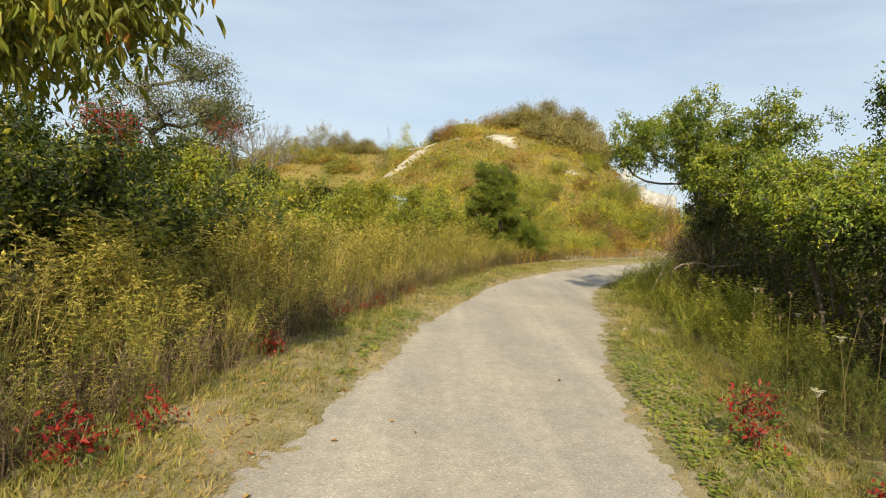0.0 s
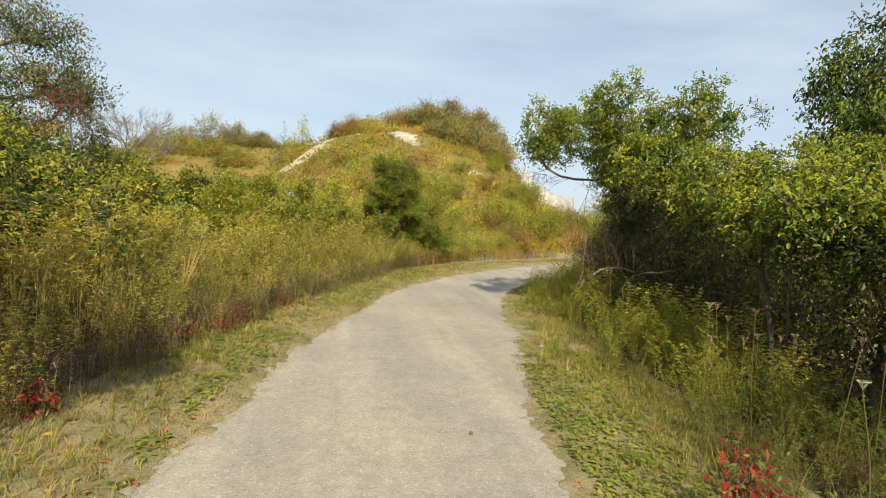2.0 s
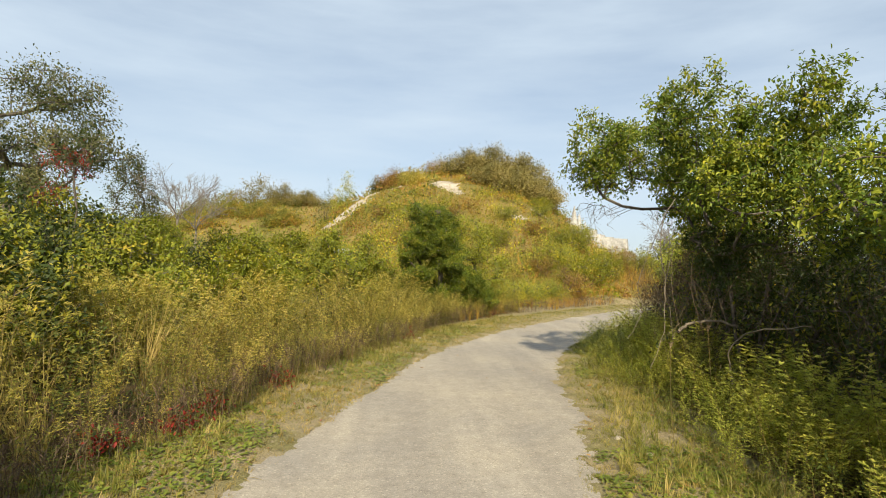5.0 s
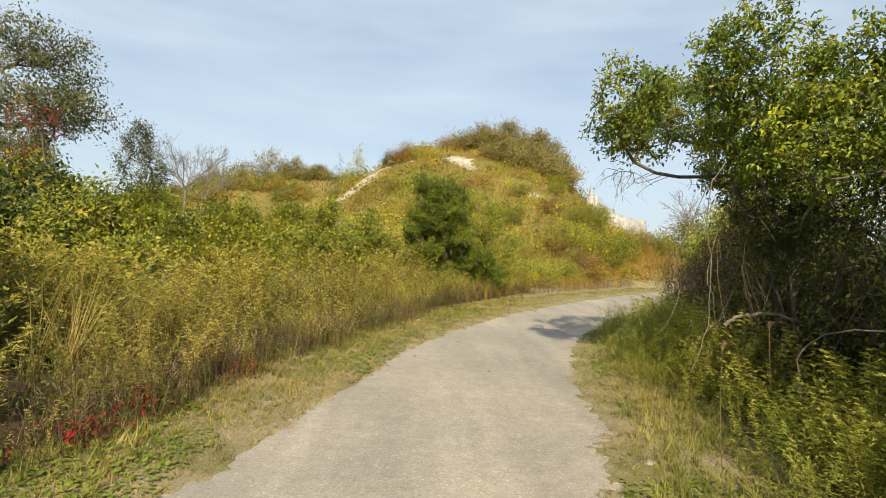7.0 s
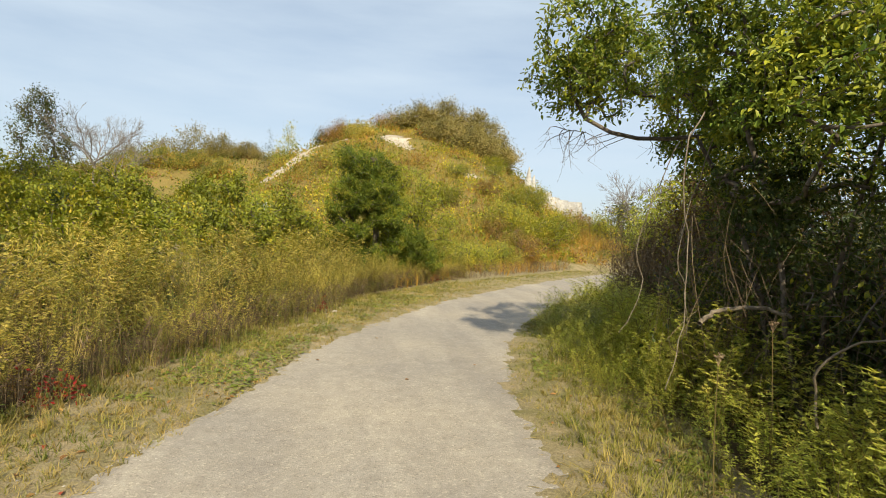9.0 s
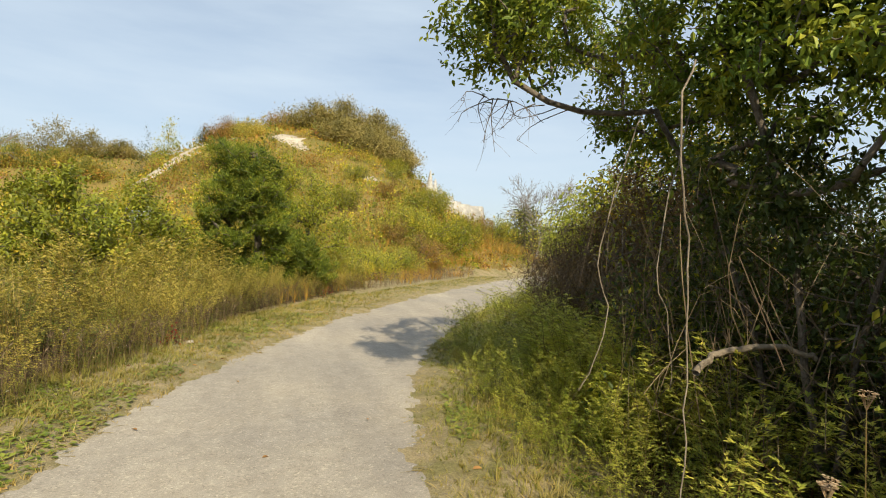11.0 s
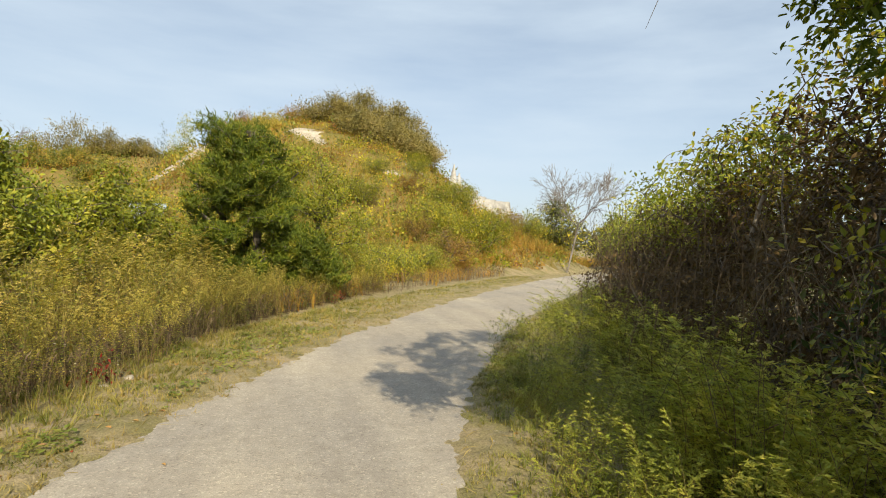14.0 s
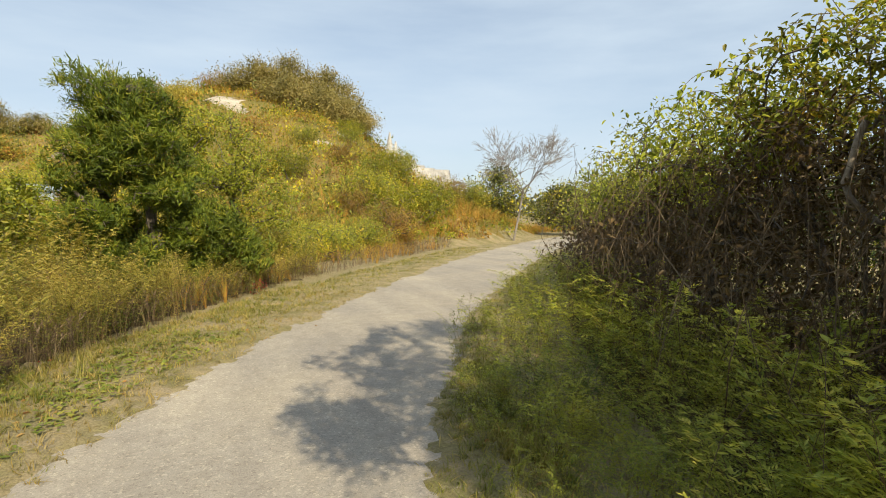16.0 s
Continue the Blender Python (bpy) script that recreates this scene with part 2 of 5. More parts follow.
M_CEDAR = foliage("cedar_sprays", [(0.0, (0.0461, 0.0787, 0.00886)), (0.5, (0.11, 0.153, 0.0142)), (0.8, (0.202, 0.237, 0.0221)), (1.0, (0.314, 0.295, 0.0355))], 1.2, 0.2, 0.6)
M_SCRUB = foliage("hill_scrub_leaves", [(0.0, (0.0786, 0.114, 0.025)), (0.38, (0.197, 0.22, 0.0416)), (0.7, (0.38, 0.314, 0.0527)), (0.92, (0.433, 0.22, 0.0554)), (1.0, (0.21, 0.0997, 0.0554))], 0.16)
M_HILLGRASS = foliage("hill_grass_blades", [(0.0, (0.204, 0.196, 0.0443)), (0.6, (0.382, 0.295, 0.0569)), (1.0, (0.454, 0.262, 0.0633))], 0.25, 0.25, 0.8)
M_SCRUBG = foliage("hill_shrub_leaves", [(0.0, (0.107, 0.149, 0.0207)), (0.5, (0.305, 0.33, 0.0345)), (1.0, (0.671, 0.55, 0.046))], 0.2)
M_THICKET = foliage("thicket_leaves", [(0.0, (0.144, 0.135, 0.054)), (0.5, (0.243, 0.216, 0.081)), (1.0, (0.324, 0.261, 0.108))], 0.3)
M_RUST = foliage("rusty_shrub_leaves", [(0.0, (0.143, 0.0945, 0.036)), (0.5, (0.297, 0.176, 0.054)), (1.0, (0.396, 0.27, 0.072))], 0.3)
M_FARLEAF = foliage("far_leaves", [(0.0, (0.06, 0.075, 0.03)), (0.5, (0.10, 0.11, 0.045)), (1.0, (0.17, 0.14, 0.06))], 0.15)


# ---- building helpers ----
class Soup:
    """Gathers four-cornered faces with a material each and makes one mesh of them."""

    def __init__(self):
        self.v, self.f, self.m, self.n = [], [], [], 0

    def add(self, verts, quads, mat=0):
        verts, quads = np.asarray(verts, np.float32).reshape(-1, 3), np.asarray(quads, np.int32).reshape(-1, 4)
        self.v.append(verts)
        self.f.append(quads + self.n)
        self.m.append(np.full(len(quads), mat, np.int32) if np.isscalar(mat) else np.asarray(mat, np.int32))
        self.n += len(verts)
        return self

    def mesh(self, name, mats, smooth=False):
        v, f, m = np.concatenate(self.v), np.concatenate(self.f), np.concatenate(self.m)
        me = bpy.data.meshes.new(name)
        me.vertices.add(len(v))
        me.vertices.foreach_set("co", v.ravel())
        me.loops.add(f.size)
        me.loops.foreach_set("vertex_index", f.ravel())
        me.polygons.add(len(f))
        me.polygons.foreach_set("loop_start", np.arange(0, f.size, 4, dtype=np.int32))
        me.polygons.foreach_set("material_index", m)
        me.polygons.foreach_set("use_smooth", np.full(len(f), smooth))
        for k in mats:
            me.materials.append(k)
        me.update(calc_edges=True)
        return me


def thing(name, x, y, z, label, category, group=""):
    ob = new(name)
    ob.location = (x, y, z)
    ob.empty_display_size = 0.2
    return tagged(ob, label, category, group)


def part(name, soup, mats, parent, label="", smooth=False):
    ob = new(name, soup.mesh(name, mats, smooth))
    ob.parent = parent
    return tagged(ob, label) if label else ob


def stuff(name, soup, mats, label, category, smooth=False):
    return tagged(new(name, soup.mesh(name, mats, smooth)), label, category, kind="stuff")


def unit(a):
    return a / np.maximum(np.linalg.norm(a, axis=-1, keepdims=True), 1e-9)


def leaves(p, d, up, size, width=0.45, fold=0.12, fine=True):
    """Leaves that start at p, point along d and face up: pointed ovals folded on the midrib, or plain lozenges."""
    d = unit(d)
    side = unit(np.cross(d, up))
    nrm = np.cross(side, d)
    s, w = size[:, None], (size * width)[:, None]
    if not fine:
        v = np.stack([p, p + d * s * 0.45 + side * w * 0.5, p + d * s - nrm * s * 0.1, p + d * s * 0.45 - side * w * 0.5], 1)
        return v.reshape(-1, 3), np.arange(len(p) * 4).reshape(-1, 4)
    lift = nrm * w * fold * 2
    v = np.stack([p, p + d * s * 0.28 + side * w * 0.46 + lift, p + d * s * 0.68 + side * w * 0.38 + lift * 0.7, p + d * s - nrm * s * 0.12,
                  p + d * s * 0.68 - side * w * 0.38 + lift * 0.7, p + d * s * 0.28 - side * w * 0.46 + lift], 1)
    base = np.arange(len(p))[:, None] * 6
    return v.reshape(-1, 3), np.concatenate([base + [0, 1, 2, 3], base + [0, 3, 4, 5]])


def rods(a, b, ra, rb, sides=5):
    """Tapered rods from points a to points b."""
    ax = unit(b - a)
    ref = np.where(np.abs(ax[:, 2:3]) > 0.9, [[1.0, 0, 0]], [[0, 0, 1.0]])
    u = unit(np.cross(ax, ref))
    w = np.cross(ax, u)
    t = np.arange(sides) * 2 * np.pi / sides
    ring = u[:, None] * np.cos(t)[None, :, None] + w[:, None] * np.sin(t)[None, :, None]
    v = np.stack([a[:, None] + ring * ra[:, None, None], b[:, None] + ring * rb[:, None, None]], 1)
    i = np.arange(sides)
    q = np.stack([i, (i + 1) % sides, (i + 1) % sides + sides, i + sides], 1)
    return v.reshape(-1, 3), (np.arange(len(a))[:, None, None] * sides * 2 + q).reshape(-1, 4)


def cord(points, r0, r1, sides=5):
    """One bent tapered tube through points."""
    p = np.asarray(points, float)
    n = len(p)
    tan = unit(np.gradient(p, axis=0))
    ref = np.array([0.31, 0.83, 0.21])
    u = unit(np.cross(tan, ref))
    w = np.cross(tan, u)
    r = np.linspace(r0, r1, n)[:, None, None]
    t = np.arange(sides) * 2 * np.pi / sides
    v = p[:, None] + (u[:, None] * np.cos(t)[None, :, None] + w[:, None] * np.sin(t)[None, :, None]) * r
    i, k = np.arange(sides), np.arange(n - 1)[:, None]
    q = np.stack([k * sides + i, k * sides + (i + 1) % sides, (k + 1) * sides + (i + 1) % sides, (k + 1) * sides + i], -1)
    return v.reshape(-1, 3), q.reshape(-1, 4)


def bend(points, steps):
    """A smooth line through a few control points."""
    p = np.asarray(points, float)
    t = np.linspace(0, len(p) - 1, steps)
    out = []
    for x in t:
        i = min(int(x), len(p) - 2)
        f = x - i
        p0, p1, p2, p3 = p[max(i - 1, 0)], p[i], p[i + 1], p[min(i + 2, len(p) - 1)]
        out.append(0.5 * (2 * p1 + (p2 - p0) * f + (2 * p0 - 5 * p1 + 4 * p2 - p3) * f * f + (3 * p1 - p0 - 3 * p2 + p3) * f ** 3))
    return np.array(out)


def spread(soup, kinds, pos, size, rng, tilt=0.15, lean=(0.0, 0.0)):
    """Sets plants (each a list of verts, quads, materials) on pos, turned, sized and tilted at random."""
    lx, ly = np.broadcast_to(lean[0], len(pos)), np.broadcast_to(lean[1], len(pos))
    pick = rng.integers(0, len(kinds), len(pos))
    for k, (v, q, m) in enumerate(kinds):
        sel = np.nonzero(pick == k)[0]
        if not len(sel):
            continue
        a = rng.uniform(0, 2 * np.pi, len(sel))
        c, s = np.cos(a)[:, None], np.sin(a)[:, None]
        sc = size[sel][:, None]
        x, y, z = (v[None, :, 0] * c - v[None, :, 1] * s) * sc, (v[None, :, 0] * s + v[None, :, 1] * c) * sc, v[None, :, 2] * sc
        tx, ty = (lx[sel] + rng.normal(0, tilt, len(sel)))[:, None], (ly[sel] + rng.normal(0, tilt, len(sel)))[:, None]
        w = np.stack([x + z * tx, y + z * ty, z * (1 - 0.3 * (tx ** 2 + ty ** 2))], -1) + pos[sel][:, None]
        qq = (np.arange(len(sel))[:, None, None] * len(v) + q[None]).reshape(-1, 4)
        soup.add(w, qq, np.tile(m, len(sel)))


# ---- plan: the path's middle line and the lie of the land ----
LINE = bend([(0.0, -60), (0.0, -30), (0.05, -8), (0.2, 0), (0.5, 4.9), (0.95, 7.5), (1.6, 9.6), (2.4, 12.8), (3.6, 15.9), (5.6, 19.3), (9.9, 24.9), (15.6, 31.4),
             (22.5, 38.0), (33.0, 46.0), (60.0, 62.0), (110.0, 90.0)], 700)
STEP = np.r_[0, np.cumsum(np.linalg.norm(np.diff(LINE, axis=0), axis=1))]
STEP -= STEP[np.argmin(np.abs(LINE[:, 1]))]
ALONG = unit(np.gradient(LINE, axis=0))


def from_path(s, d):
    """The plan's x, y at s metres along the path (0 where the walk begins) and d metres to its right."""
    x, y = np.interp(s, STEP, LINE[:, 0]), np.interp(s, STEP, LINE[:, 1])
    ax, ay = np.interp(s, STEP, ALONG[:, 0]), np.interp(s, STEP, ALONG[:, 1])
    return x + ay * d, y - ax * d


def to_path(x, y):
    """s and d of plan points."""
    x, y = np.ravel(x), np.ravel(y)
    s, d = np.empty(len(x)), np.empty(len(x))
    for i in range(0, len(x), 4000):
        gx, gy = x[i:i + 4000, None] - LINE[:, 0], y[i:i + 4000, None] - LINE[:, 1]
        k = np.argmin(gx ** 2 + gy ** 2, 1)
        r = np.arange(len(k))
        s[i:i + 4000] = STEP[k]
        d[i:i + 4000] = gx[r, k] * ALONG[k, 1] - gy[r, k] * ALONG[k, 0]
    return s, d


def waves(x, y, f, seed):
    r = np.random.default_rng(seed)
    out = 0
    for k in range(6):
        a, ph, g = r.uniform(0, 6.28), r.uniform(0, 6.28), f * r.uniform(0.6, 1.9)
        out = out + np.sin((x * np.cos(a) + y * np.sin(a)) * g + ph)
    return out / 3.5


def ease(t):
    t = np.clip(t, 0, 1)
    return t * t * (3 - 2 * t)


def hill(x, y):
    dx, dy = x - 7.0, y - 62.0
    r = np.hypot(dx / np.where(dx < 0, 24.0, 19.5), dy / np.where(dy < 0, 31.0, 34.0))
    front = np.clip(-dy / 31.0 / np.maximum(r, 0.01), 0, 1)
    dome = 11.6 * ((1 - front) * (1 - ease((r - 0.19) / 0.77)) + front * np.clip(1.07 - 1.07 * r, 0, 1))
    ridge = np.interp(x, [-110, -70, -45, -30, -20, -10, 2, 14, 30], [0, 2.2, 4.5, 7.2, 9.7, 10.6, 10.4, 8, 0])
    ridge = ridge * (1 - ease(np.where(y < 84, (84 - y) / 30, (y - 84) / 60)))
    dip = 1.5 * np.exp(-((x - 16.6) ** 2 + (y - 51.5) ** 2) / 14)
    return np.maximum(np.maximum(dome, ridge) + 0.25 * np.minimum(dome, ridge) * 0.4 - dip, 0)


def path_half(s, d):
    """Half the width of the bare stone, on the side that d lies."""
    left = np.interp(s, [0, 2.7, 3.4, 5, 6, 8, 10.5, 13, 15, 19, 24, 31], [1.5, 1.5, 1.36, 1.2, 1.15, 1.3, 1.38, 1.27, 1.05, 1.0, 1.12, 1.25])
    right = np.interp(s, [0, 3, 8, 11, 14, 16.5, 24], [1.36, 1.34, 1.26, 1.13, 1.06, 1.2, 1.2])
    return np.where(d < 0, left, right)


def ground_z(x, y):
    x, y = np.asarray(x, float), np.asarray(y, float)
    sh = x.shape
    s, d = to_path(x, y)
    x, y = x.ravel(), y.ravel()
    h = hill(x, y)
    edge = path_half(s, d) - 0.30 + 0.05 * waves(x, y, 2.2, 3) + 0.05 * waves(x, y, 8.0, 4) + 0.035 * waves(x, y, 21.0, 2)
    bank = ease((np.abs(d) - edge + 0.08) / 0.6)
    bumps = 0.018 * waves(x, y, 3.0, 5) + 0.012 * waves(x, y, 9.0, 6) + 0.05 * waves(x, y, 0.5, 7) * ease((np.abs(d) - 2) / 6)
    big = h * 0.05 * waves(x, y, 0.45, 8) + np.where(h > 0.3, 0.22 * waves(x, y, 0.9, 9), 0)
    return (-0.05 + bank * (0.075 + bumps) + h + big).reshape(sh)


def right_edge(s):
    return np.interp(s, [0, 7.5, 10, 13.5, 15.5, 18, 40], [2.4, 2.35, 2.05, 1.7, 1.4, 1.25, 1.6])


def strip(rng, n, s0, s1, d0, d1):
    """n plan points between two lines beside the path; a d may be a function of s."""
    s = rng.uniform(s0, s1, n)
    a, b = (d0(s) if callable(d0) else d0), (d1(s) if callable(d1) else d1)
    x, y = from_path(s, a + (b - a) * rng.uniform(0, 1, n))
    return x, y


def on_ground(x, y, sink=0.01):
    return np.stack([x, y, ground_z(x, y) - sink], -1)


def axis(lo, hi, near_lo, near_hi, near, growth):
    out = list(np.arange(near_lo, near_hi + near, near))
    step = near
    while out[-1] < hi:
        step *= growth
        out.append(out[-1] + step)
    step = near
    while out[0] > lo:
        step *= growth
        out.insert(0, out[0] - step)
    return np.array(out)


def sheet(name, gx, gy, z, mats, pick=None):
    ny, nx = z.shape
    v = np.stack([gx, gy, z], -1).reshape(-1, 3)
    i, j = np.meshgrid(np.arange(nx - 1), np.arange(ny - 1))
    a = (j * nx + i).ravel()
    q = np.stack([a, a + 1, a + nx + 1, a + nx], 1)
    m = np.zeros(len(q), int) if pick is None else pick(v[q].mean(1))
    return new(name, Soup().add(v, q, m).mesh(name, mats, True))


gx, gy = np.meshgrid(axis(-900, 900, -4.0, 8.0, 0.17, 1.085), axis(-700, 1300, -1.0, 20.0, 0.17, 1.055))


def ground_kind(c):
    """0 turf, 1 hill turf, 2 litter under weeds and bushes, coloured dark for the shade there."""
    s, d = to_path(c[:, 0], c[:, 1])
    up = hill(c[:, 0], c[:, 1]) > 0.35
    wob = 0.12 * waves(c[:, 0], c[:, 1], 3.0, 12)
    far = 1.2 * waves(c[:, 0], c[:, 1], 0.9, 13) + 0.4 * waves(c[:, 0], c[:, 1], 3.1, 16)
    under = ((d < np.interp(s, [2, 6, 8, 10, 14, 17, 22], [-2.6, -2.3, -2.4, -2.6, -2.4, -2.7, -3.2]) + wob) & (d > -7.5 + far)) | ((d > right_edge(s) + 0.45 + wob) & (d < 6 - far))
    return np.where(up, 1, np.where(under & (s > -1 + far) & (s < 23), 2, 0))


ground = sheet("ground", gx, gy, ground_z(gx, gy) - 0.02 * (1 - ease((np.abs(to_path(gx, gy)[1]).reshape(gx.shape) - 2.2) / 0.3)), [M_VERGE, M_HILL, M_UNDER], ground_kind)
tagged(ground, "dry grassy ground rising into an overgrown hill", "ground", kind="structure")

# the verges: strips of turf that run ragged into the stone
for side, name in ((-1, "verge_left"), (1, "verge_right")):
    vs = np.r_[np.arange(-14, 0, 0.3), np.arange(0, 24, 0.055), np.arange(24, 60, 0.25)]
    vd = side * np.r_[np.arange(0.65, 1.75, 0.035), np.arange(1.75, 2.7, 0.12)]
    ss, dd = np.meshgrid(vs, vd if side > 0 else vd[::-1])
    vx, vy = from_path(ss, dd)
    fall = 0.03 * ease((np.abs(dd) - 2.35) / 0.3)
    vz = ground_z(vx, vy) + 0.008 - fall + np.where(np.abs(dd) < 1.9, 0.007 * waves(vx, vy, 24.0, 14) + 0.009 * waves(vx, vy, 55.0, 15), 0)
    tagged(sheet(name, vx, vy, vz, [M_VERGE]), "patchy verge of turf and bare tan soil beside the path", "verge", kind="structure")

ps = np.r_[np.arange(-50, -3, 1.0), np.arange(-3, 40, 0.15), np.arange(40, 130, 1.0)]
pd = np.linspace(-1.75, 1.75, 29)
ss, dd = np.meshgrid(ps, pd)
px, py = from_path(ss, dd)
rut = 0.012 * np.exp(-((np.abs(dd) - 0.62) / 0.2) ** 2)
pz = 0.012 * (1 - (dd / 1.3) ** 2) - rut + 0.006 * waves(px, py, 4.0, 21) + 0.004 * waves(px, py, 13.0, 22)
road = sheet("road", px, py, pz, [M_GRAVEL])
tagged(road, "pale grey crushed stone footpath curving round a hill", "path", kind="structure")


# ---- weeds and grass ----
def weed(rng, height=1.0, n_leaf=36, leaf=0.085, plume=26, droop=0.5, slim=0.17, sides=3, bare=0.12, bushy=0.0, feather=1.0, arch=1.0):
    """A tall leafy stalk with a nodding feathery top. Materials: 0 stalk, 1 leaf, 2 plume."""
    a, k = rng.uniform(0, 6.28), rng.uniform(0.10, 0.28) * height * arch
    z = np.linspace(0, 1, 5)
    bow = z ** 2.2
    line = np.stack([np.cos(a) * k * bow, np.sin(a) * k * bow, height * (z - 0.10 * arch * z ** 4)], 1)
    v, q, m = [], [], []

    def put(vv, qq, mm):
        q.append(qq + sum(len(x) for x in v))
        v.append(vv)
        m.append(np.full(len(qq), mm))

    put(*cord(line, 0.0032, 0.0010, sides), 0)
    u = bare + (0.95 - bare) * rng.uniform(0, 1, n_leaf)
    at = np.stack([np.interp(u, z, line[:, i]) for i in range(3)], 1)
    t = rng.uniform(0, 6.28, n_leaf)
    d = np.stack([np.cos(t), np.sin(t), 0.75 - 1.3 * rng.uniform(0, 1, n_leaf) * droop * 2 + 0.5 * u], 1)
    if bushy:
        at = at + np.stack([np.cos(t), np.sin(t), 0 * t], 1) * (rng.uniform(0, bushy, n_leaf) * (1.1 - u) * height)[:, None]
    put(*leaves(at, d, np.tile([0, 0, 1.0], (n_leaf, 1)), leaf * rng.uniform(0.6, 1.15, n_leaf) * (1.15 - 0.55 * u), slim, fine=False), 1)
    if plume:
        u = 0.72 + 0.28 * rng.uniform(0, 1, plume)
        at = np.stack([np.interp(u, z, line[:, i]) for i in range(3)], 1)
        t = a + rng.normal(0, 1.1, plume)
        d = np.stack([np.cos(t), np.sin(t), rng.uniform(0.4, 1.9, plume)], 1)
        at = at + unit(d) * rng.uniform(0, 0.06, plume)[:, None]
        put(*leaves(at, d, np.tile([0, 0, 1.0], (plume, 1)) + rng.normal(0, 0.4, (plume, 3)), rng.uniform(0.05, 0.11, plume) * feather * (1.5 - u), 0.2, fine=False), 2)
    return np.concatenate(v), np.concatenate(q), np.concatenate(m)


def tuft(rng, blades, height, width, splay=0.35, seg=3, head=0):
    """A grass tuft: bent tapering blades. Materials: 0 blade, 1 seed head."""
    v, q, m = [], [], []
    for i in range(blades):
        a, h = rng.uniform(0, 6.28), height * rng.uniform(0.55, 1.1)
        s = splay * rng.uniform(0.2, 1.2)
        z = np.linspace(0, 1, seg + 1)
        r = h * s * z ** 1.8
        c = np.stack([np.cos(a) * r, np.sin(a) * r, h * (z - 0.25 * s * z ** 3)], 1) + np.r_[rng.normal(0, 0.012, 2), 0]
        side = np.array([-np.sin(a), np.cos(a), 0]) * width * 0.5
        w = (1 - z ** 1.5 * 0.92)[:, None]
        pts = np.stack([c - side * w, c + side * w], 1).reshape(-1, 3)
        k = np.arange(seg)[:, None] * 2
        q.append(k + [0, 1, 3, 2] + sum(len(x) for x in v))
        v.append(pts)
        m.append(np.zeros(seg, int))
        if head and i % 2 == 0:
            n = head
            d = np.array([np.cos(a) * 0.4, np.sin(a) * 0.4, 0.9]) + rng.normal(0, 0.3, (n, 3))
            at = c[-1] - np.array([0, 0, 1]) * (rng.uniform(0, 0.16, n) * height)[:, None] + rng.normal(0, 0.006, (n, 3))
            vv, qq = leaves(at, d, rng.normal(0, 1, (n, 3)), rng.uniform(0.025, 0.05, n), 0.22, fine=False)
            q.append(qq + sum(len(x) for x in v))
            v.append(vv)
            m.append(np.ones(n, int))
    return np.concatenate(v), np.concatenate(q), np.concatenate(m)


def goldenrod(rng, n_leaf=34, leaf=0.085, slim=0.19, n_side=10, per=8, spray=0.17, nod=0.30, bare=0.14, bit=0.042, start=0.58):
    """A goldenrod one metre tall: leaves in a spiral up the stem, and a nodding one-sided top of side shoots set with small leaves."""
    a, k = rng.uniform(0, 6.28), rng.uniform(0.6, 1.15) * nod
    z = np.linspace(0, 1, 7)
    line = np.stack([np.cos(a) * k * z ** 2.4, np.sin(a) * k * z ** 2.4, z - 0.35 * k * z ** 5], 1)
    v, q, m, count = [], [], [], 0

    def put(vv, qq, mm):
        nonlocal count
        v.append(vv), q.append(qq + count), m.append(np.full(len(qq), mm))
        count += len(vv)

    put(*cord(line, 0.0034, 0.0010, 3), 0)
    u = np.linspace(bare, 0.93, n_leaf) + rng.normal(0, 0.012, n_leaf)
    at = np.stack([np.interp(u, z, line[:, i]) for i in range(3)], 1)
    t = np.arange(n_leaf) * 2.4 + rng.normal(0, 0.3, n_leaf)
    d = np.stack([np.cos(t), np.sin(t), rng.uniform(-0.35, 0.55, n_leaf) + 0.4 * u], 1)
    put(*leaves(at, d, np.tile([0, 0, 1.0], (n_leaf, 1)) + rng.normal(0, 0.25, (n_leaf, 3)), leaf * rng.uniform(0.7, 1.15, n_leaf) * (1.1 - 0.5 * u), slim, fine=False), 1)
    for u in np.linspace(start, 0.99, n_side):
        at = np.array([np.interp(u, z, line[:, i]) for i in range(3)])
        t, far = a + rng.normal(0, 0.9), spray * (1.25 - u) / (1.13 - start) * rng.uniform(0.7, 1.15)
        w = np.linspace(0.15, 1, per)
        way = np.array([math.cos(t), math.sin(t)])
        pts = at + np.concatenate([np.outer(w, way) * far, (far * (0.75 * w - 0.62 * w ** 2.2))[:, None]], 1)
        side = np.where(np.arange(per) % 2, 1.0, -1.0) * rng.uniform(0.3, 0.9, per)
        d = np.stack([way[0] - way[1] * side, way[1] + way[0] * side, rng.uniform(0.15, 0.9, per)], 1)
        put(*leaves(pts, d, np.tile([0, 0, 1.0], (per, 1)) + rng.normal(0, 0.3, (per, 3)), bit * rng.uniform(0.8, 1.3, per), 0.32, fine=False), 2)
    return np.concatenate(v), np.concatenate(q), np.concatenate(m)


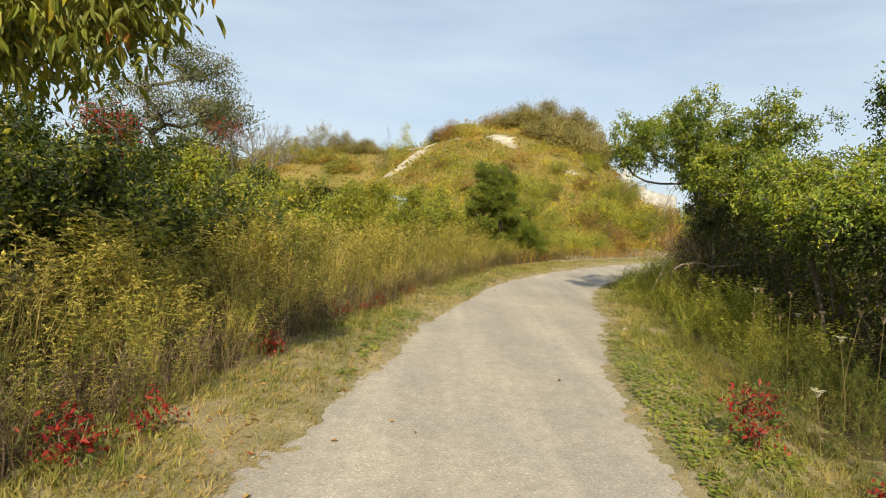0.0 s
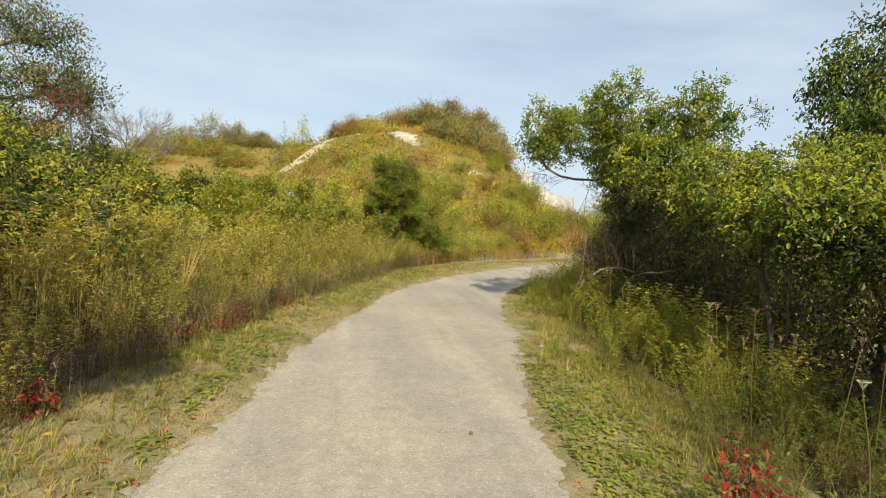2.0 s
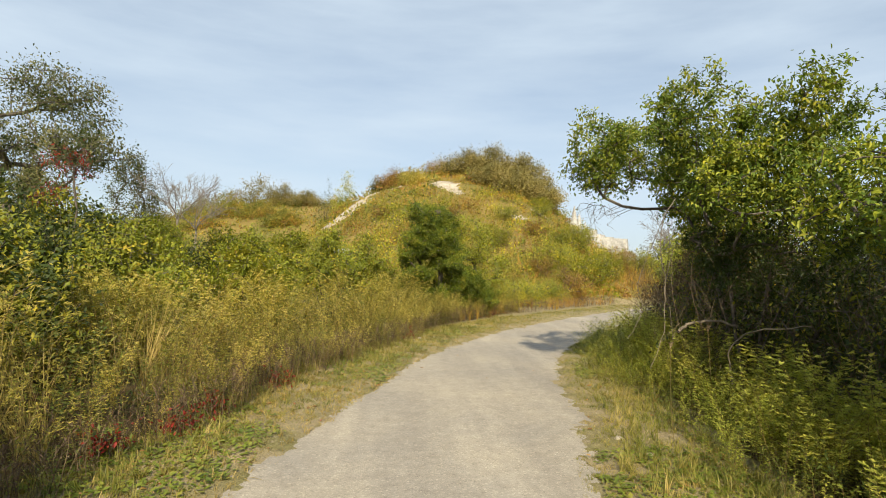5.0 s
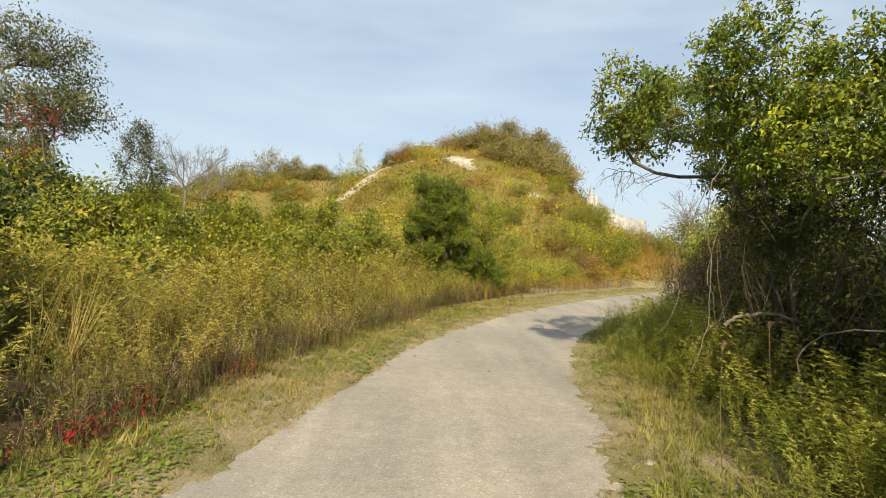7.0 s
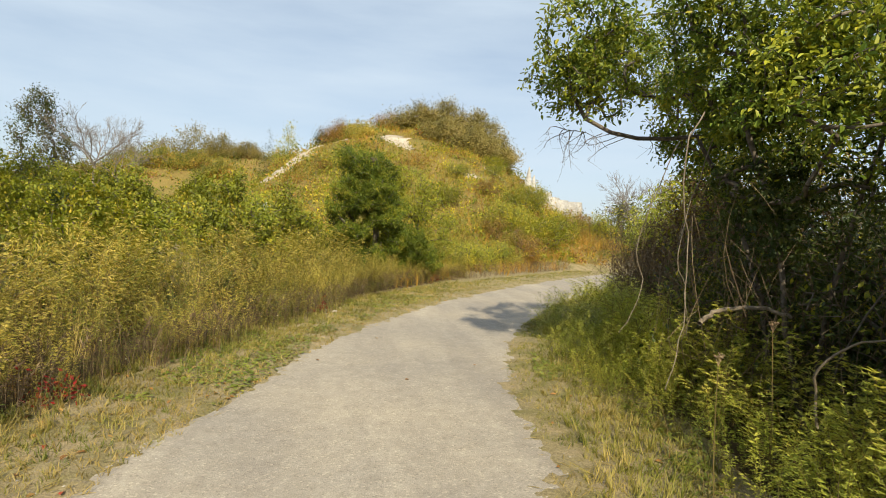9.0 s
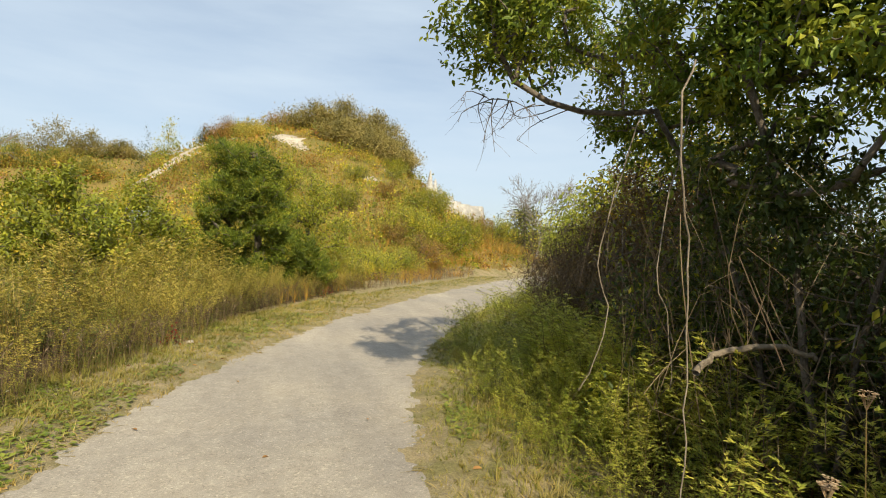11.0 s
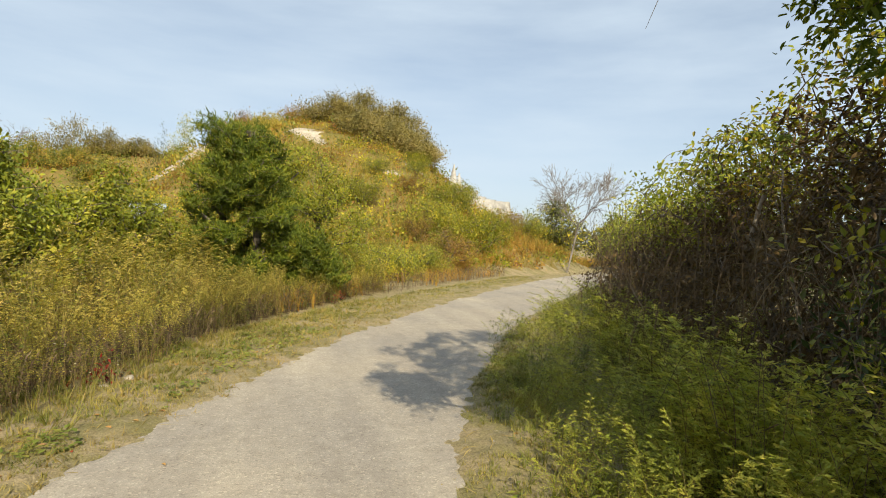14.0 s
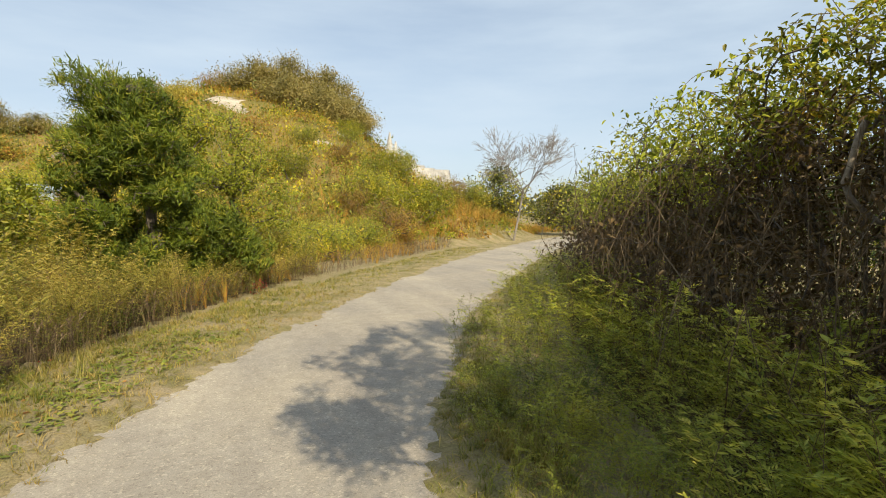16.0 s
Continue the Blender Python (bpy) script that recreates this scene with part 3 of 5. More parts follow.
rng = np.random.default_rng(11)
W_GOLD = [goldenrod(rng, 32, 0.08, 0.16, 12, 7, 0.13, 0.40, 0.1, 0.034, 0.48) for _ in range(8)]
W_LUSH = [goldenrod(rng, 36, 0.065, 0.17, 14, 8, 0.15, 0.26, 0.08, 0.036, 0.30) for _ in range(8)]
W_FERN = [goldenrod(rng, 18, 0.055, 0.2, 20, 10, 0.30, 0.55, 0.10, 0.034, 0.14) for _ in range(8)]
W_EDGE = [goldenrod(rng, 26, 0.065, 0.2, 7, 6, 0.09, 0.2, 0.2, 0.032) for _ in range(6)]
W_FAR = [weed(rng, 1.0, 24, 0.12, 30, slim=0.2, bushy=0.05, feather=1.0) for _ in range(5)]
W_GREEN = [weed(rng, 0.9, 44, 0.085, 8, slim=0.34, bushy=0.16) for _ in range(6)]
W_DEAD = [weed(rng, 0.5, 14, 0.035, 6, slim=0.4, bare=0.25) for _ in range(5)]
T_TALL = [tuft(rng, 10, 1.0, 0.008, 0.35, 3, 7) for _ in range(6)]
T_RUST = [tuft(rng, 14, 1.0, 0.014, 0.55, 2) for _ in range(6)]
T_TURF = [tuft(rng, 4, 0.06, 0.006, 0.9, 2) for _ in range(8)]
T_MOWN = [tuft(rng, 4, 0.07, 0.006, 1.1, 2) for _ in range(6)]
T_MID = [tuft(rng, 10, 0.20, 0.007, 0.6, 3) for _ in range(6)]


def left_far(s):
    return np.interp(s, [2, 3.5, 4.5, 6, 8.4, 10, 11, 12.5, 14.5, 16.4, 19.5, 22, 26], [-2.57, -2.5, -2.32, -2.15, -2.25, -2.48, -2.4, -2.22, -2.12, -2.45, -2.85, -3.1, -3.1]) - 0.06 * waves(s, s * 0, 2.5, 31)


def near_first(rng, n, s0, s1, bias=1.6):
    return s0 + (s1 - s0) * rng.uniform(0, 1, n) ** bias


def field(rng, n, s0, s1, d0, d1, bias=1.0):
    s = near_first(rng, n, s0, s1, bias)
    a, b = (d0(s) if callable(d0) else d0), (d1(s) if callable(d1) else d1)
    u = rng.uniform(0, 1, n)
    x, y = from_path(s, a + (b - a) * u)
    return x, y, u, s


def grouped(rng, n, each, reach, *where, lean=(0.0, 0.0), sway=0.16):
    """Points in small clumps: x, y, u, s, each clump's height and its lean."""
    x, y, u, s = field(rng, n // each, *where)
    h, lx, ly = rng.uniform(0.6, 1.28, len(x)), rng.normal(lean[0], sway, len(x)), rng.normal(lean[1], sway, len(x))
    x, y, u, s, h, lx, ly = (np.repeat(a, each) for a in (x, y, u, s, h, lx, ly))
    return x + rng.normal(0, reach, len(x)), y + rng.normal(0, reach, len(x)), u, s, h, (lx, ly)


# left meadow: goldenrod and mugwort in a dense band, dry grass behind
so = Soup()
x, y, u, s, g, lean = grouped(rng, 2500, 7, 0.11, -1, 24, left_far, lambda s: left_far(s) - 2.6, 1.15, lean=(-0.08, 0.04))
h = (0.62 + 0.62 * ease(u * 1.9)) * g * (1 + 0.12 * waves(x, y, 1.1, 41)) * rng.uniform(0.8, 1.12, len(x))
spread(so, W_GOLD, on_ground(x, y), h, rng, 0.09, lean)
x, y, u, s, g, lean = grouped(rng, 2100, 5, 0.18, 8.5, 46, lambda s: left_far(s) - 1.8, lambda s: left_far(s) - 8.0, 1.0, lean=(-0.08, 0.04))
h = 1.2 * g * rng.uniform(0.8, 1.12, len(x))
keep = hill(x, y) < 1.5
spread(so, W_FAR, on_ground(x, y)[keep], h[keep], rng, 0.1, (lean[0][keep], lean[1][keep]))
x, y, u, s, g, lean = grouped(rng, 560, 7, 0.13, 14.5, 24, lambda s: left_far(s) + 0.05, lambda s: left_far(s) - 1.5, 1.0, lean=(-0.06, 0.02))
spread(so, W_GOLD, on_ground(x, y), 0.82 * g * rng.uniform(0.8, 1.1, len(x)), rng, 0.09, lean)
x, y, u, s, g, lean = grouped(rng, 1500, 6, 0.07, -1, 24, lambda s: left_far(s) + 0.06, lambda s: left_far(s) - 0.45, 1.2, lean=(-0.02, 0.02), sway=0.08)
spread(so, W_EDGE, on_ground(x, y), (0.4 + 0.35 * u) * g * rng.uniform(0.75, 1.15, len(x)), rng, 0.06, lean)
stuff("goldenrod_meadow", so, [M_STALK, M_GOLD, M_PLUME], "tall olive and yellow goldenrod gone to seed", "weeds")

so = Soup()
x, y, u, s, g, lean = grouped(rng, 1300, 6, 0.12, -3, 22, left_far, lambda s: left_far(s) - 3.0, 1.2)
keep = waves(x, y, 0.9, 47) > -0.15
h = g * rng.uniform(0.5, 1.0, len(x)) * (0.75 + 0.4 * ease(u * 2))
spread(so, W_GREEN, on_ground(x, y)[keep], h[keep], rng, 0.12)
stuff("leafy_weeds", so, [M_STALK, M_GREEN, M_GREEN], "dark green leafy weeds along the path", "weeds")

so = Soup()
x, y, u, s = field(rng, 2300, -2, 34, lambda s: left_far(s) + 0.10, lambda s: left_far(s) - 0.4, 1.2)
spread(so, W_DEAD, on_ground(x, y), rng.uniform(0.5, 1.05, len(x)), rng, 0.12)
stuff("dead_weed_stalks", so, [M_DEAD, M_DEAD, M_DEAD], "grey-brown dried weed stalks at the meadow edge", "weeds")

so = Soup()
x, y, u, s, g, lean = grouped(rng, 620, 4, 0.12, -2, 26, lambda s: left_far(s) - 0.5, lambda s: left_far(s) - 4.5, 1.1, lean=(-0.1, 0.03))
spread(so, T_TALL, on_ground(x, y), g * rng.uniform(0.8, 1.15, len(x)), rng, 0.1, lean)
stuff("tall_dry_grass", so, [M_STRAW, M_PLUME], "tall straw-coloured grass with seed heads", "grass")

so = Soup()
x, y, u, s, g, lean = grouped(rng, 3000, 4, 0.2, 19, 58, lambda s: left_far(s) - 0.1, lambda s: left_far(s) - 5.5, 1.0)
keep = hill(x, y) < 2.0
spread(so, T_RUST, on_ground(x, y)[keep], (g * rng.uniform(0.45, 0.75, len(x)))[keep], rng, 0.15)
stuff("rusty_grass", so, [M_ORANGE, M_ORANGE], "rust-orange dry grass at the foot of the hill", "grass")

# rough grass over the open ground away from the path
so = Soup()
x, y = rng.uniform(-16, 18, 2400), rng.uniform(-14, 30, 2400)
d = np.abs(to_path(x, y)[1])
keep = (d > 3.6) & (hill(x, y) < 0.4)
spread(so, T_RUST, on_ground(x, y)[keep], rng.uniform(0.3, 0.65, keep.sum()), rng, 0.2)
stuff("rough_grass", so, [M_TURF, M_TURF], "rough olive and straw grass over the open ground", "grass")

# right verge: bright goldenrod in front of the bushes, green weeds under the hedge
so = Soup()
x, y, u, s, g, lean = grouped(rng, 1600, 6, 0.09, 1.5, 13.6, lambda s: right_edge(s) + 0.1, lambda s: right_edge(s) + 1.2, 1.0, lean=(-0.08, -0.02))
h = (0.45 + 0.42 * ease(u * 1.6)) * g * rng.uniform(0.8, 1.12, len(x)) * np.interp(s, [1.5, 5, 7, 13], [0.42, 0.62, 0.98, 1.05])
keep = (s > 6.5) | (waves(x, y, 1.4, 55) > -0.1)
x, y, s, h, lean = x[keep], y[keep], s[keep], h[keep], (lean[0][keep], lean[1][keep])
near = s < 6.2 + 0.8 * waves(x, y, 1.1, 57)
dull = Soup()
spread(dull, W_LUSH, on_ground(x, y)[near], h[near], rng, 0.09, (lean[0][near], lean[1][near]))
stuff("dull_goldenrod", dull, [M_STALK, M_GREEN, M_GREEN], "dull green goldenrod in front of the bushes", "weeds")
near = ~near
spread(so, W_LUSH, on_ground(x, y)[near], h[near], rng, 0.09, (lean[0][near], lean[1][near]))
stuff("bright_goldenrod", so, [M_STALK, M_BRIGHT, M_LUSH], "bright yellow-green goldenrod beside the path", "weeds")

so = Soup()
x, y, u, s, g, lean = grouped(rng, 1200, 6, 0.12, 11.2, 24.0, lambda s: right_edge(s) + 0.02, lambda s: right_edge(s) + 2.0, 1.3, lean=(-0.12, -0.05))
h = (0.34 + 0.5 * ease(u * 1.5)) * g * rng.uniform(0.8, 1.12, len(x))
spread(so, W_FERN, on_ground(x, y), h, rng, 0.1, lean)
x, y, u, s, g, lean = grouped(rng, 360, 6, 0.14, 10.6, 16.0, lambda s: right_edge(s) - 0.12, lambda s: right_edge(s) + 1.2, 1.0, lean=(-0.15, -0.1))
spread(so, W_FERN, on_ground(x, y), (0.3 + 0.3 * u) * g, rng, 0.12, lean)
stuff("shaded_goldenrod", so, [M_STALK, M_GOLD, M_BRIGHT], "arching green goldenrod under the hedge", "weeds")

so = Soup()
x, y, u, s, g, lean = grouped(rng, 1000, 5, 0.1, 1.0, 20.0, lambda s: right_edge(s) - 0.1, lambda s: right_edge(s) + 1.8, 1.0)
spread(so, W_GREEN, on_ground(x, y), g * rng.uniform(0.25, 0.55, len(x)), rng, 0.16)
stuff("low_green_weeds", so, [M_STALK, M_GREEN, M_GREEN], "low dark green weeds at the foot of the bushes", "weeds")


# ---- turf, litter and stones on the verges ----
so = Soup()
for n, a, b, left in ((11500, 0.8, 20, 1), (11000, 0.8, 17, 0), (6500, 12, 34, 1), (1500, 15, 30, 0)):
    x, y, u, s = field(rng, n, a, b, (lambda s: 0.06 - path_half(s, -1)) if left else (lambda s: path_half(s, 1) - 0.06), -2.6 if left else (lambda s: right_edge(s) + 0.25), 1.4)
    keep = waves(x, y, 2.6, 71) + 0.8 * waves(x, y, 7.0, 72) > -0.75 + 0.7 * np.clip(1 - u / 0.25, 0, 1)
    z = np.interp(u, [0, 0.25, 1], [0.55, 0.95, 1.35])
    spread(so, T_TURF, np.stack([x, y, np.maximum(ground_z(x, y) - 0.005, -0.004)], -1)[keep], (z * rng.uniform(0.6, 1.5, len(x)))[keep], rng, 0.3)
stuff("verge_grass", so, [M_TURF, M_TURF], "short patchy green and straw grass on the verges", "grass")

so = Soup()
x, y, u, s = field(rng, 5200, 0.3, 22, lambda s: 0.1 - path_half(s, -1), -2.65, 1.7)
keep = waves(x, y, 1.7, 73) > -0.55
spread(so, T_MOWN, on_ground(x, y, 0.004)[keep], rng.uniform(0.6, 1.4, keep.sum()), rng, 0.35)
stuff("mown_straw_grass", so, [M_STRAW, M_STRAW], "tawny mown grass on the verge", "grass")

so = Soup()
for n, a, b, c, d in ((900, 1, 22, -1.6, -2.7), (1500, 1, 16, 1.45, None)):
    x, y, u, s = field(rng, n, a, b, c, d if d else (lambda s: right_edge(s) + 0.3), 1.4)
    keep = waves(x, y, 1.8, 75) > -0.1
    spread(so, T_MID, on_ground(x, y, 0.005)[keep], rng.uniform(0.4, 1.1, keep.sum()), rng, 0.3)
stuff("grass_tufts", so, [M_TURF, M_TURF], "longer grass tufts along the verges", "grass")

so = Soup()
for n, a, b, c, d in ((15000, 4.3, 18, -1.3, -2.5), (17000, 0.8, 15, 1.35, None)):
    x, y, u, s = field(rng, n, a, b, c, d if d else (lambda s: right_edge(s) + 0.2), 1.6)
    keep = waves(x, y, 1.5, 81) + 0.5 * waves(x, y, 5.0, 82) > (-0.05 if c < 0 else -0.15)
    p = on_ground(x, y, -0.012)[keep]
    p[:, 2] += rng.uniform(0, 0.03, len(p))
    t = rng.uniform(0, 6.28, len(p))
    so.add(*leaves(p, np.stack([np.cos(t), np.sin(t), rng.uniform(-0.2, 0.5, len(p))], 1), np.tile([0, 0, 1.0], (len(p), 1)), rng.uniform(0.025, 0.065, len(p)), 0.62, fine=False))
stuff("clover_patches", so, [M_CLOVER], "low bright green clover and plantain patches", "groundcover")

so = Soup()
x, y, u, s = field(rng, 2600, 0.6, 20, -2.7, 2.9, 2.2)
d = -2.7 + 5.6 * u
keep = ((np.abs(d) > 1.25) & ((d < 0) | (rng.uniform(0, 1, len(x)) < 0.4))) | (rng.uniform(0, 1, len(x)) < 0.02)
p = on_ground(x, y, -0.012)[keep]
p[:, 2] = np.maximum(p[:, 2], 0.016)
t = rng.uniform(0, 6.28, len(p))
so.add(*leaves(p, np.stack([np.cos(t), np.sin(t), rng.uniform(-0.05, 0.3, len(p))], 1), np.tile([0, 0, 1.0], (len(p), 1)) + rng.normal(0, 0.3, (len(p), 3)), rng.uniform(0.025, 0.07, len(p)), 0.5))
stuff("fallen_leaves", so, [M_LITTER], "scattered brown and orange fallen leaves", "leaves")

so = Soup()
x, y, u, s = field(rng, 4200, 0.5, 26, -2.5, lambda s: 0.12 - path_half(s, -1), 1.6)
x2, y2, u2, s2 = field(rng, 1800, 0.5, 16, lambda s: path_half(s, 1) - 0.1, 2.3, 1.3)
x, y = np.r_[x, x2], np.r_[y, y2]
p = on_ground(x, y, -0.012)
t = rng.uniform(0, 6.28, len(p))
so.add(*leaves(p, np.stack([np.cos(t), np.sin(t), rng.uniform(-0.02, 0.12, len(p))], 1), np.tile([0, 0, 1.0], (len(p), 1)), rng.uniform(0.06, 0.2, len(p)), 0.05, fine=False))
stuff("straw_bits", so, [M_STRAW], "mown straw bits lying on the verges", "straw")


def pebbles(rng, pos, size):
    """Rounded stones of twelve faces, each squashed and turned its own way."""
    t = np.arange(4) * np.pi / 2
    ring = np.stack([np.cos(t), np.sin(t), 0 * t], 1)
    v = np.concatenate([ring * 0.62 + [0, 0, 0.42], ring @ [[0.7, 0.7, 0], [-0.7, 0.7, 0], [0, 0, 1]] * 1.0, ring * 0.6 - [0, 0, 0.4]])
    q = [[0, 1, 2, 3]] + [[4 + i, 4 + (i + 1) % 4, (i + 1) % 4, i] for i in range(4)] + [[8 + i, 8 + (i + 1) % 4, 4 + (i + 1) % 4, 4 + i] for i in range(4)]
    n = len(pos)
    w = v[None] * (1 + rng.normal(0, 0.14, (n, 12, 3))) * (size[:, None] * rng.uniform(0.6, 1.2, (n, 3)))[:, None] * [1, 1, 0.62]
    a = rng.uniform(0, 6.28, n)[:, None]
    x, y = w[..., 0] * np.cos(a) - w[..., 1] * np.sin(a), w[..., 0] * np.sin(a) + w[..., 1] * np.cos(a)
    return np.stack([x, y, w[..., 2]], -1) + pos[:, None], (np.arange(n)[:, None, None] * 12 + np.array(q)[None]).reshape(-1, 4)


so = Soup()
s = near_first(rng, 3600, 0.8, 15, 1.5)
d = np.clip(rng.normal(0, 0.85, len(s)), -1.4, 1.4)
x, y = from_path(s, d)
z = 0.012 * (1 - (d / 1.3) ** 2) - 0.012 * np.exp(-((np.abs(d) - 0.62) / 0.2) ** 2)
so.add(*pebbles(rng, np.stack([x, y, z + 0.001], 1), 0.0025 + 0.0065 * rng.uniform(0, 1, len(s)) ** 4))
x, y, u, s = field(rng, 1700, 0.8, 15, lambda s: -path_half(s, -1) - 0.12, lambda s: 0.3 - path_half(s, -1), 1.2)
x2, y2, u2, s2 = field(rng, 1700, 0.8, 13, lambda s: path_half(s, 1) - 0.3, lambda s: path_half(s, 1) + 0.12, 1.2)
x, y = np.r_[x, x2], np.r_[y, y2]
so.add(*pebbles(rng, np.stack([x, y, np.maximum(ground_z(x, y), 0.0) + 0.002], 1), 0.003 + 0.008 * rng.uniform(0, 1, len(x)) ** 3))
for lo, hi in ((-1.85, -1.2), (1.2, 1.85)):
    x, y, u, s = field(rng, 1500, 0.8, 15, lambda s: 0 * s + lo, lambda s: 0 * s + hi, 1.4)
    so.add(*pebbles(rng, np.stack([x, y, ground_z(x, y) + 0.004], 1), 0.003 + 0.007 * rng.uniform(0, 1, len(x)) ** 3))
stuff("path_gravel", so, [M_STONE], "loose grey pebbles on the path", "gravel")


# ---- woody plants ----
def woody(rng, trunks, lobes, n, gap=0.22, wild=0.10):
    """Branches that grow from trunk lines into lobes of a crown (x, y, z, rx, ry, rz, share). Gives joints, their parents and the twigs' ends."""
    pos, par = [], []
    for line in trunks:
        for i, p in enumerate(line):
            par.append(len(pos) - 1 if i else (int(np.argmin([np.linalg.norm(np.asarray(p) - q) for q in pos])) if pos else -1))
            pos.append(np.asarray(p, float))
    share = np.array([l[6] for l in lobes], float)
    pick = rng.choice(len(lobes), n, p=share / share.sum())
    g = unit(rng.normal(0, 1, (n, 3))) * (rng.uniform(0.12, 1, n) ** 0.45)[:, None]
    lob = np.array([l[:6] for l in lobes])[pick]
    aims = lob[:, :3] + g * lob[:, 3:]
    aims[:, 2] = np.maximum(aims[:, 2], 0.12)
    root = np.mean([t[-1] for t in trunks], axis=0)
    aims = aims[np.argsort(np.linalg.norm(aims - root, axis=1))]
    arr = np.zeros((len(pos) + n * 24, 3))
    arr[:len(pos)] = pos
    par, count, ends = list(par), len(pos), []
    for a in aims:
        gapv = a - arr[:count]
        cost = np.linalg.norm(gapv, axis=1) + 0.8 * np.maximum(0, -gapv[:, 2])
        k = int(np.argmin(cost))
        far = np.linalg.norm(a - arr[k])
        m = int(min(max(1, math.ceil(far / gap)), 20))
        start, prev = arr[k].copy(), k
        off = rng.normal(0, wild * far, 3)
        for j in range(1, m + 1):
            u = j / m
            arr[count] = start + (a - start) * u + off * math.sin(math.pi * u)
            par.append(prev)
            prev = count
            count += 1
        ends.append(prev)
    return arr[:count], np.array(par), np.array(ends)


def limbs(soup, pos, par, ends, tip=0.0035, power=0.5, most=0.12, sides=5, mat=0):
    load = np.zeros(len(pos))
    load[ends] = 1
    for i in range(len(pos) - 1, -1, -1):
        if par[i] >= 0:
            load[par[i]] += load[i]
    r = np.minimum(tip * np.maximum(load, 1) ** power, most)
    k = np.nonzero(par >= 0)[0]
    soup.add(*rods(pos[par[k]], pos[k], np.minimum(r[par[k]], r[k] * 1.6), r[k], sides), mat)


def crown(soup, rng, pos, par, ends, per, size, width=0.5, scatter=0.10, back=0.3, droop=0.25, fine=True, mat=0, share=None, stray=0.65, low=None):
    """Leaves along the last stretch of every twig. share: a second material and how much of the leaves it takes, twig by twig."""
    p = pos[ends]
    d = unit(p - pos[par[ends]])
    n = len(ends) * per
    p, d = np.repeat(p, per, 0), np.repeat(d, per, 0)
    at = p - d * (rng.uniform(0, back, n))[:, None] + rng.normal(0, scatter, (n, 3))
    way = d * 0.5 + rng.normal(0, stray, (n, 3)) - np.array([0, 0, droop])
    up = np.array([0, -0.45, 1.0]) + rng.normal(0, 0.4, (n, 3))
    v, q = leaves(at, way, up, size * rng.uniform(0.55, 1.2, n), width, fine=fine)
    m = np.full(len(q), mat)
    if share:
        sel = np.repeat(rng.uniform(0, 1, len(ends)) < share[1], per)
        m = np.where(np.tile(sel, 2) if fine else sel, share[0], m)
    # twigs below a height swap material: hedge dry leaves, elsewhere green darkened as shade
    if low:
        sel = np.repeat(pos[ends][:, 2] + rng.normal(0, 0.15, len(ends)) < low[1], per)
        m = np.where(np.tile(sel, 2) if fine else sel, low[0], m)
    soup.add(v, q, m)


def local(items, x, y):
    return [(a[0] - x, a[1] - y, *a[2:]) for a in items]


def tree(name, x, y, label, category, lobes, n, per, size, mats, trunks=None, bark=None, group="", seed=1, tip=0.0035, power=0.5, most=0.12, trunk_name="trunk", crown_name="crown",
         width=0.5, scatter=0.10, droop=0.25, fine=True, share=None, gap=0.22, wild=0.10, sides=5, back=0.3, stray=0.65, low=None):
    """A tree or shrub: lobes and trunks are given in the plan's metres. Parts: woody limbs and leafy crown."""
    rng = np.random.default_rng(seed)
    z = float(ground_z(np.array([x]), np.array([y]))[0]) - 0.03
    ob = thing(name, x, y, z, label, category, group)
    lob = local(lobes, x, y)
    if trunks is None:
        top = np.mean([l[:3] for l in lob], axis=0) * [0.6, 0.6, 0.5]
        trunks = [bend([(0, 0, 0), top * [0.3, 0.3, 0.5], top], 6)]
    else:
        trunks = [bend(local(t, x, y), 7) for t in trunks]
    pos, par, ends = woody(rng, trunks, lob, n, gap, wild)
    so = Soup()
    limbs(so, pos, par, ends, tip, power, most, sides)
    part(trunk_name, so, [bark or M_BARK], ob, smooth=True)
    if per:
        so = Soup()
        crown(so, rng, pos, par, ends, per, size, width, scatter, back, droop, fine, 0, share, stray, low)
        part(crown_name, so, mats, ob)
    return ob


def stems(x, y, n, spread_to, h, seed):
    """Several stems rising from one foot and leaning apart."""
    r = np.random.default_rng(seed)
    out = []
    for i in range(n):
        a, k = 2 * math.pi * (i + r.uniform(-0.3, 0.3)) / n, spread_to * r.uniform(0.5, 1)
        out.append([(x + 0.12 * math.cos(a), y + 0.12 * math.sin(a), 0), (x + k * 0.5 * math.cos(a), y + k * 0.5 * math.sin(a), h * 0.55), (x + k * math.cos(a), y + k * math.sin(a), h)])
    return out


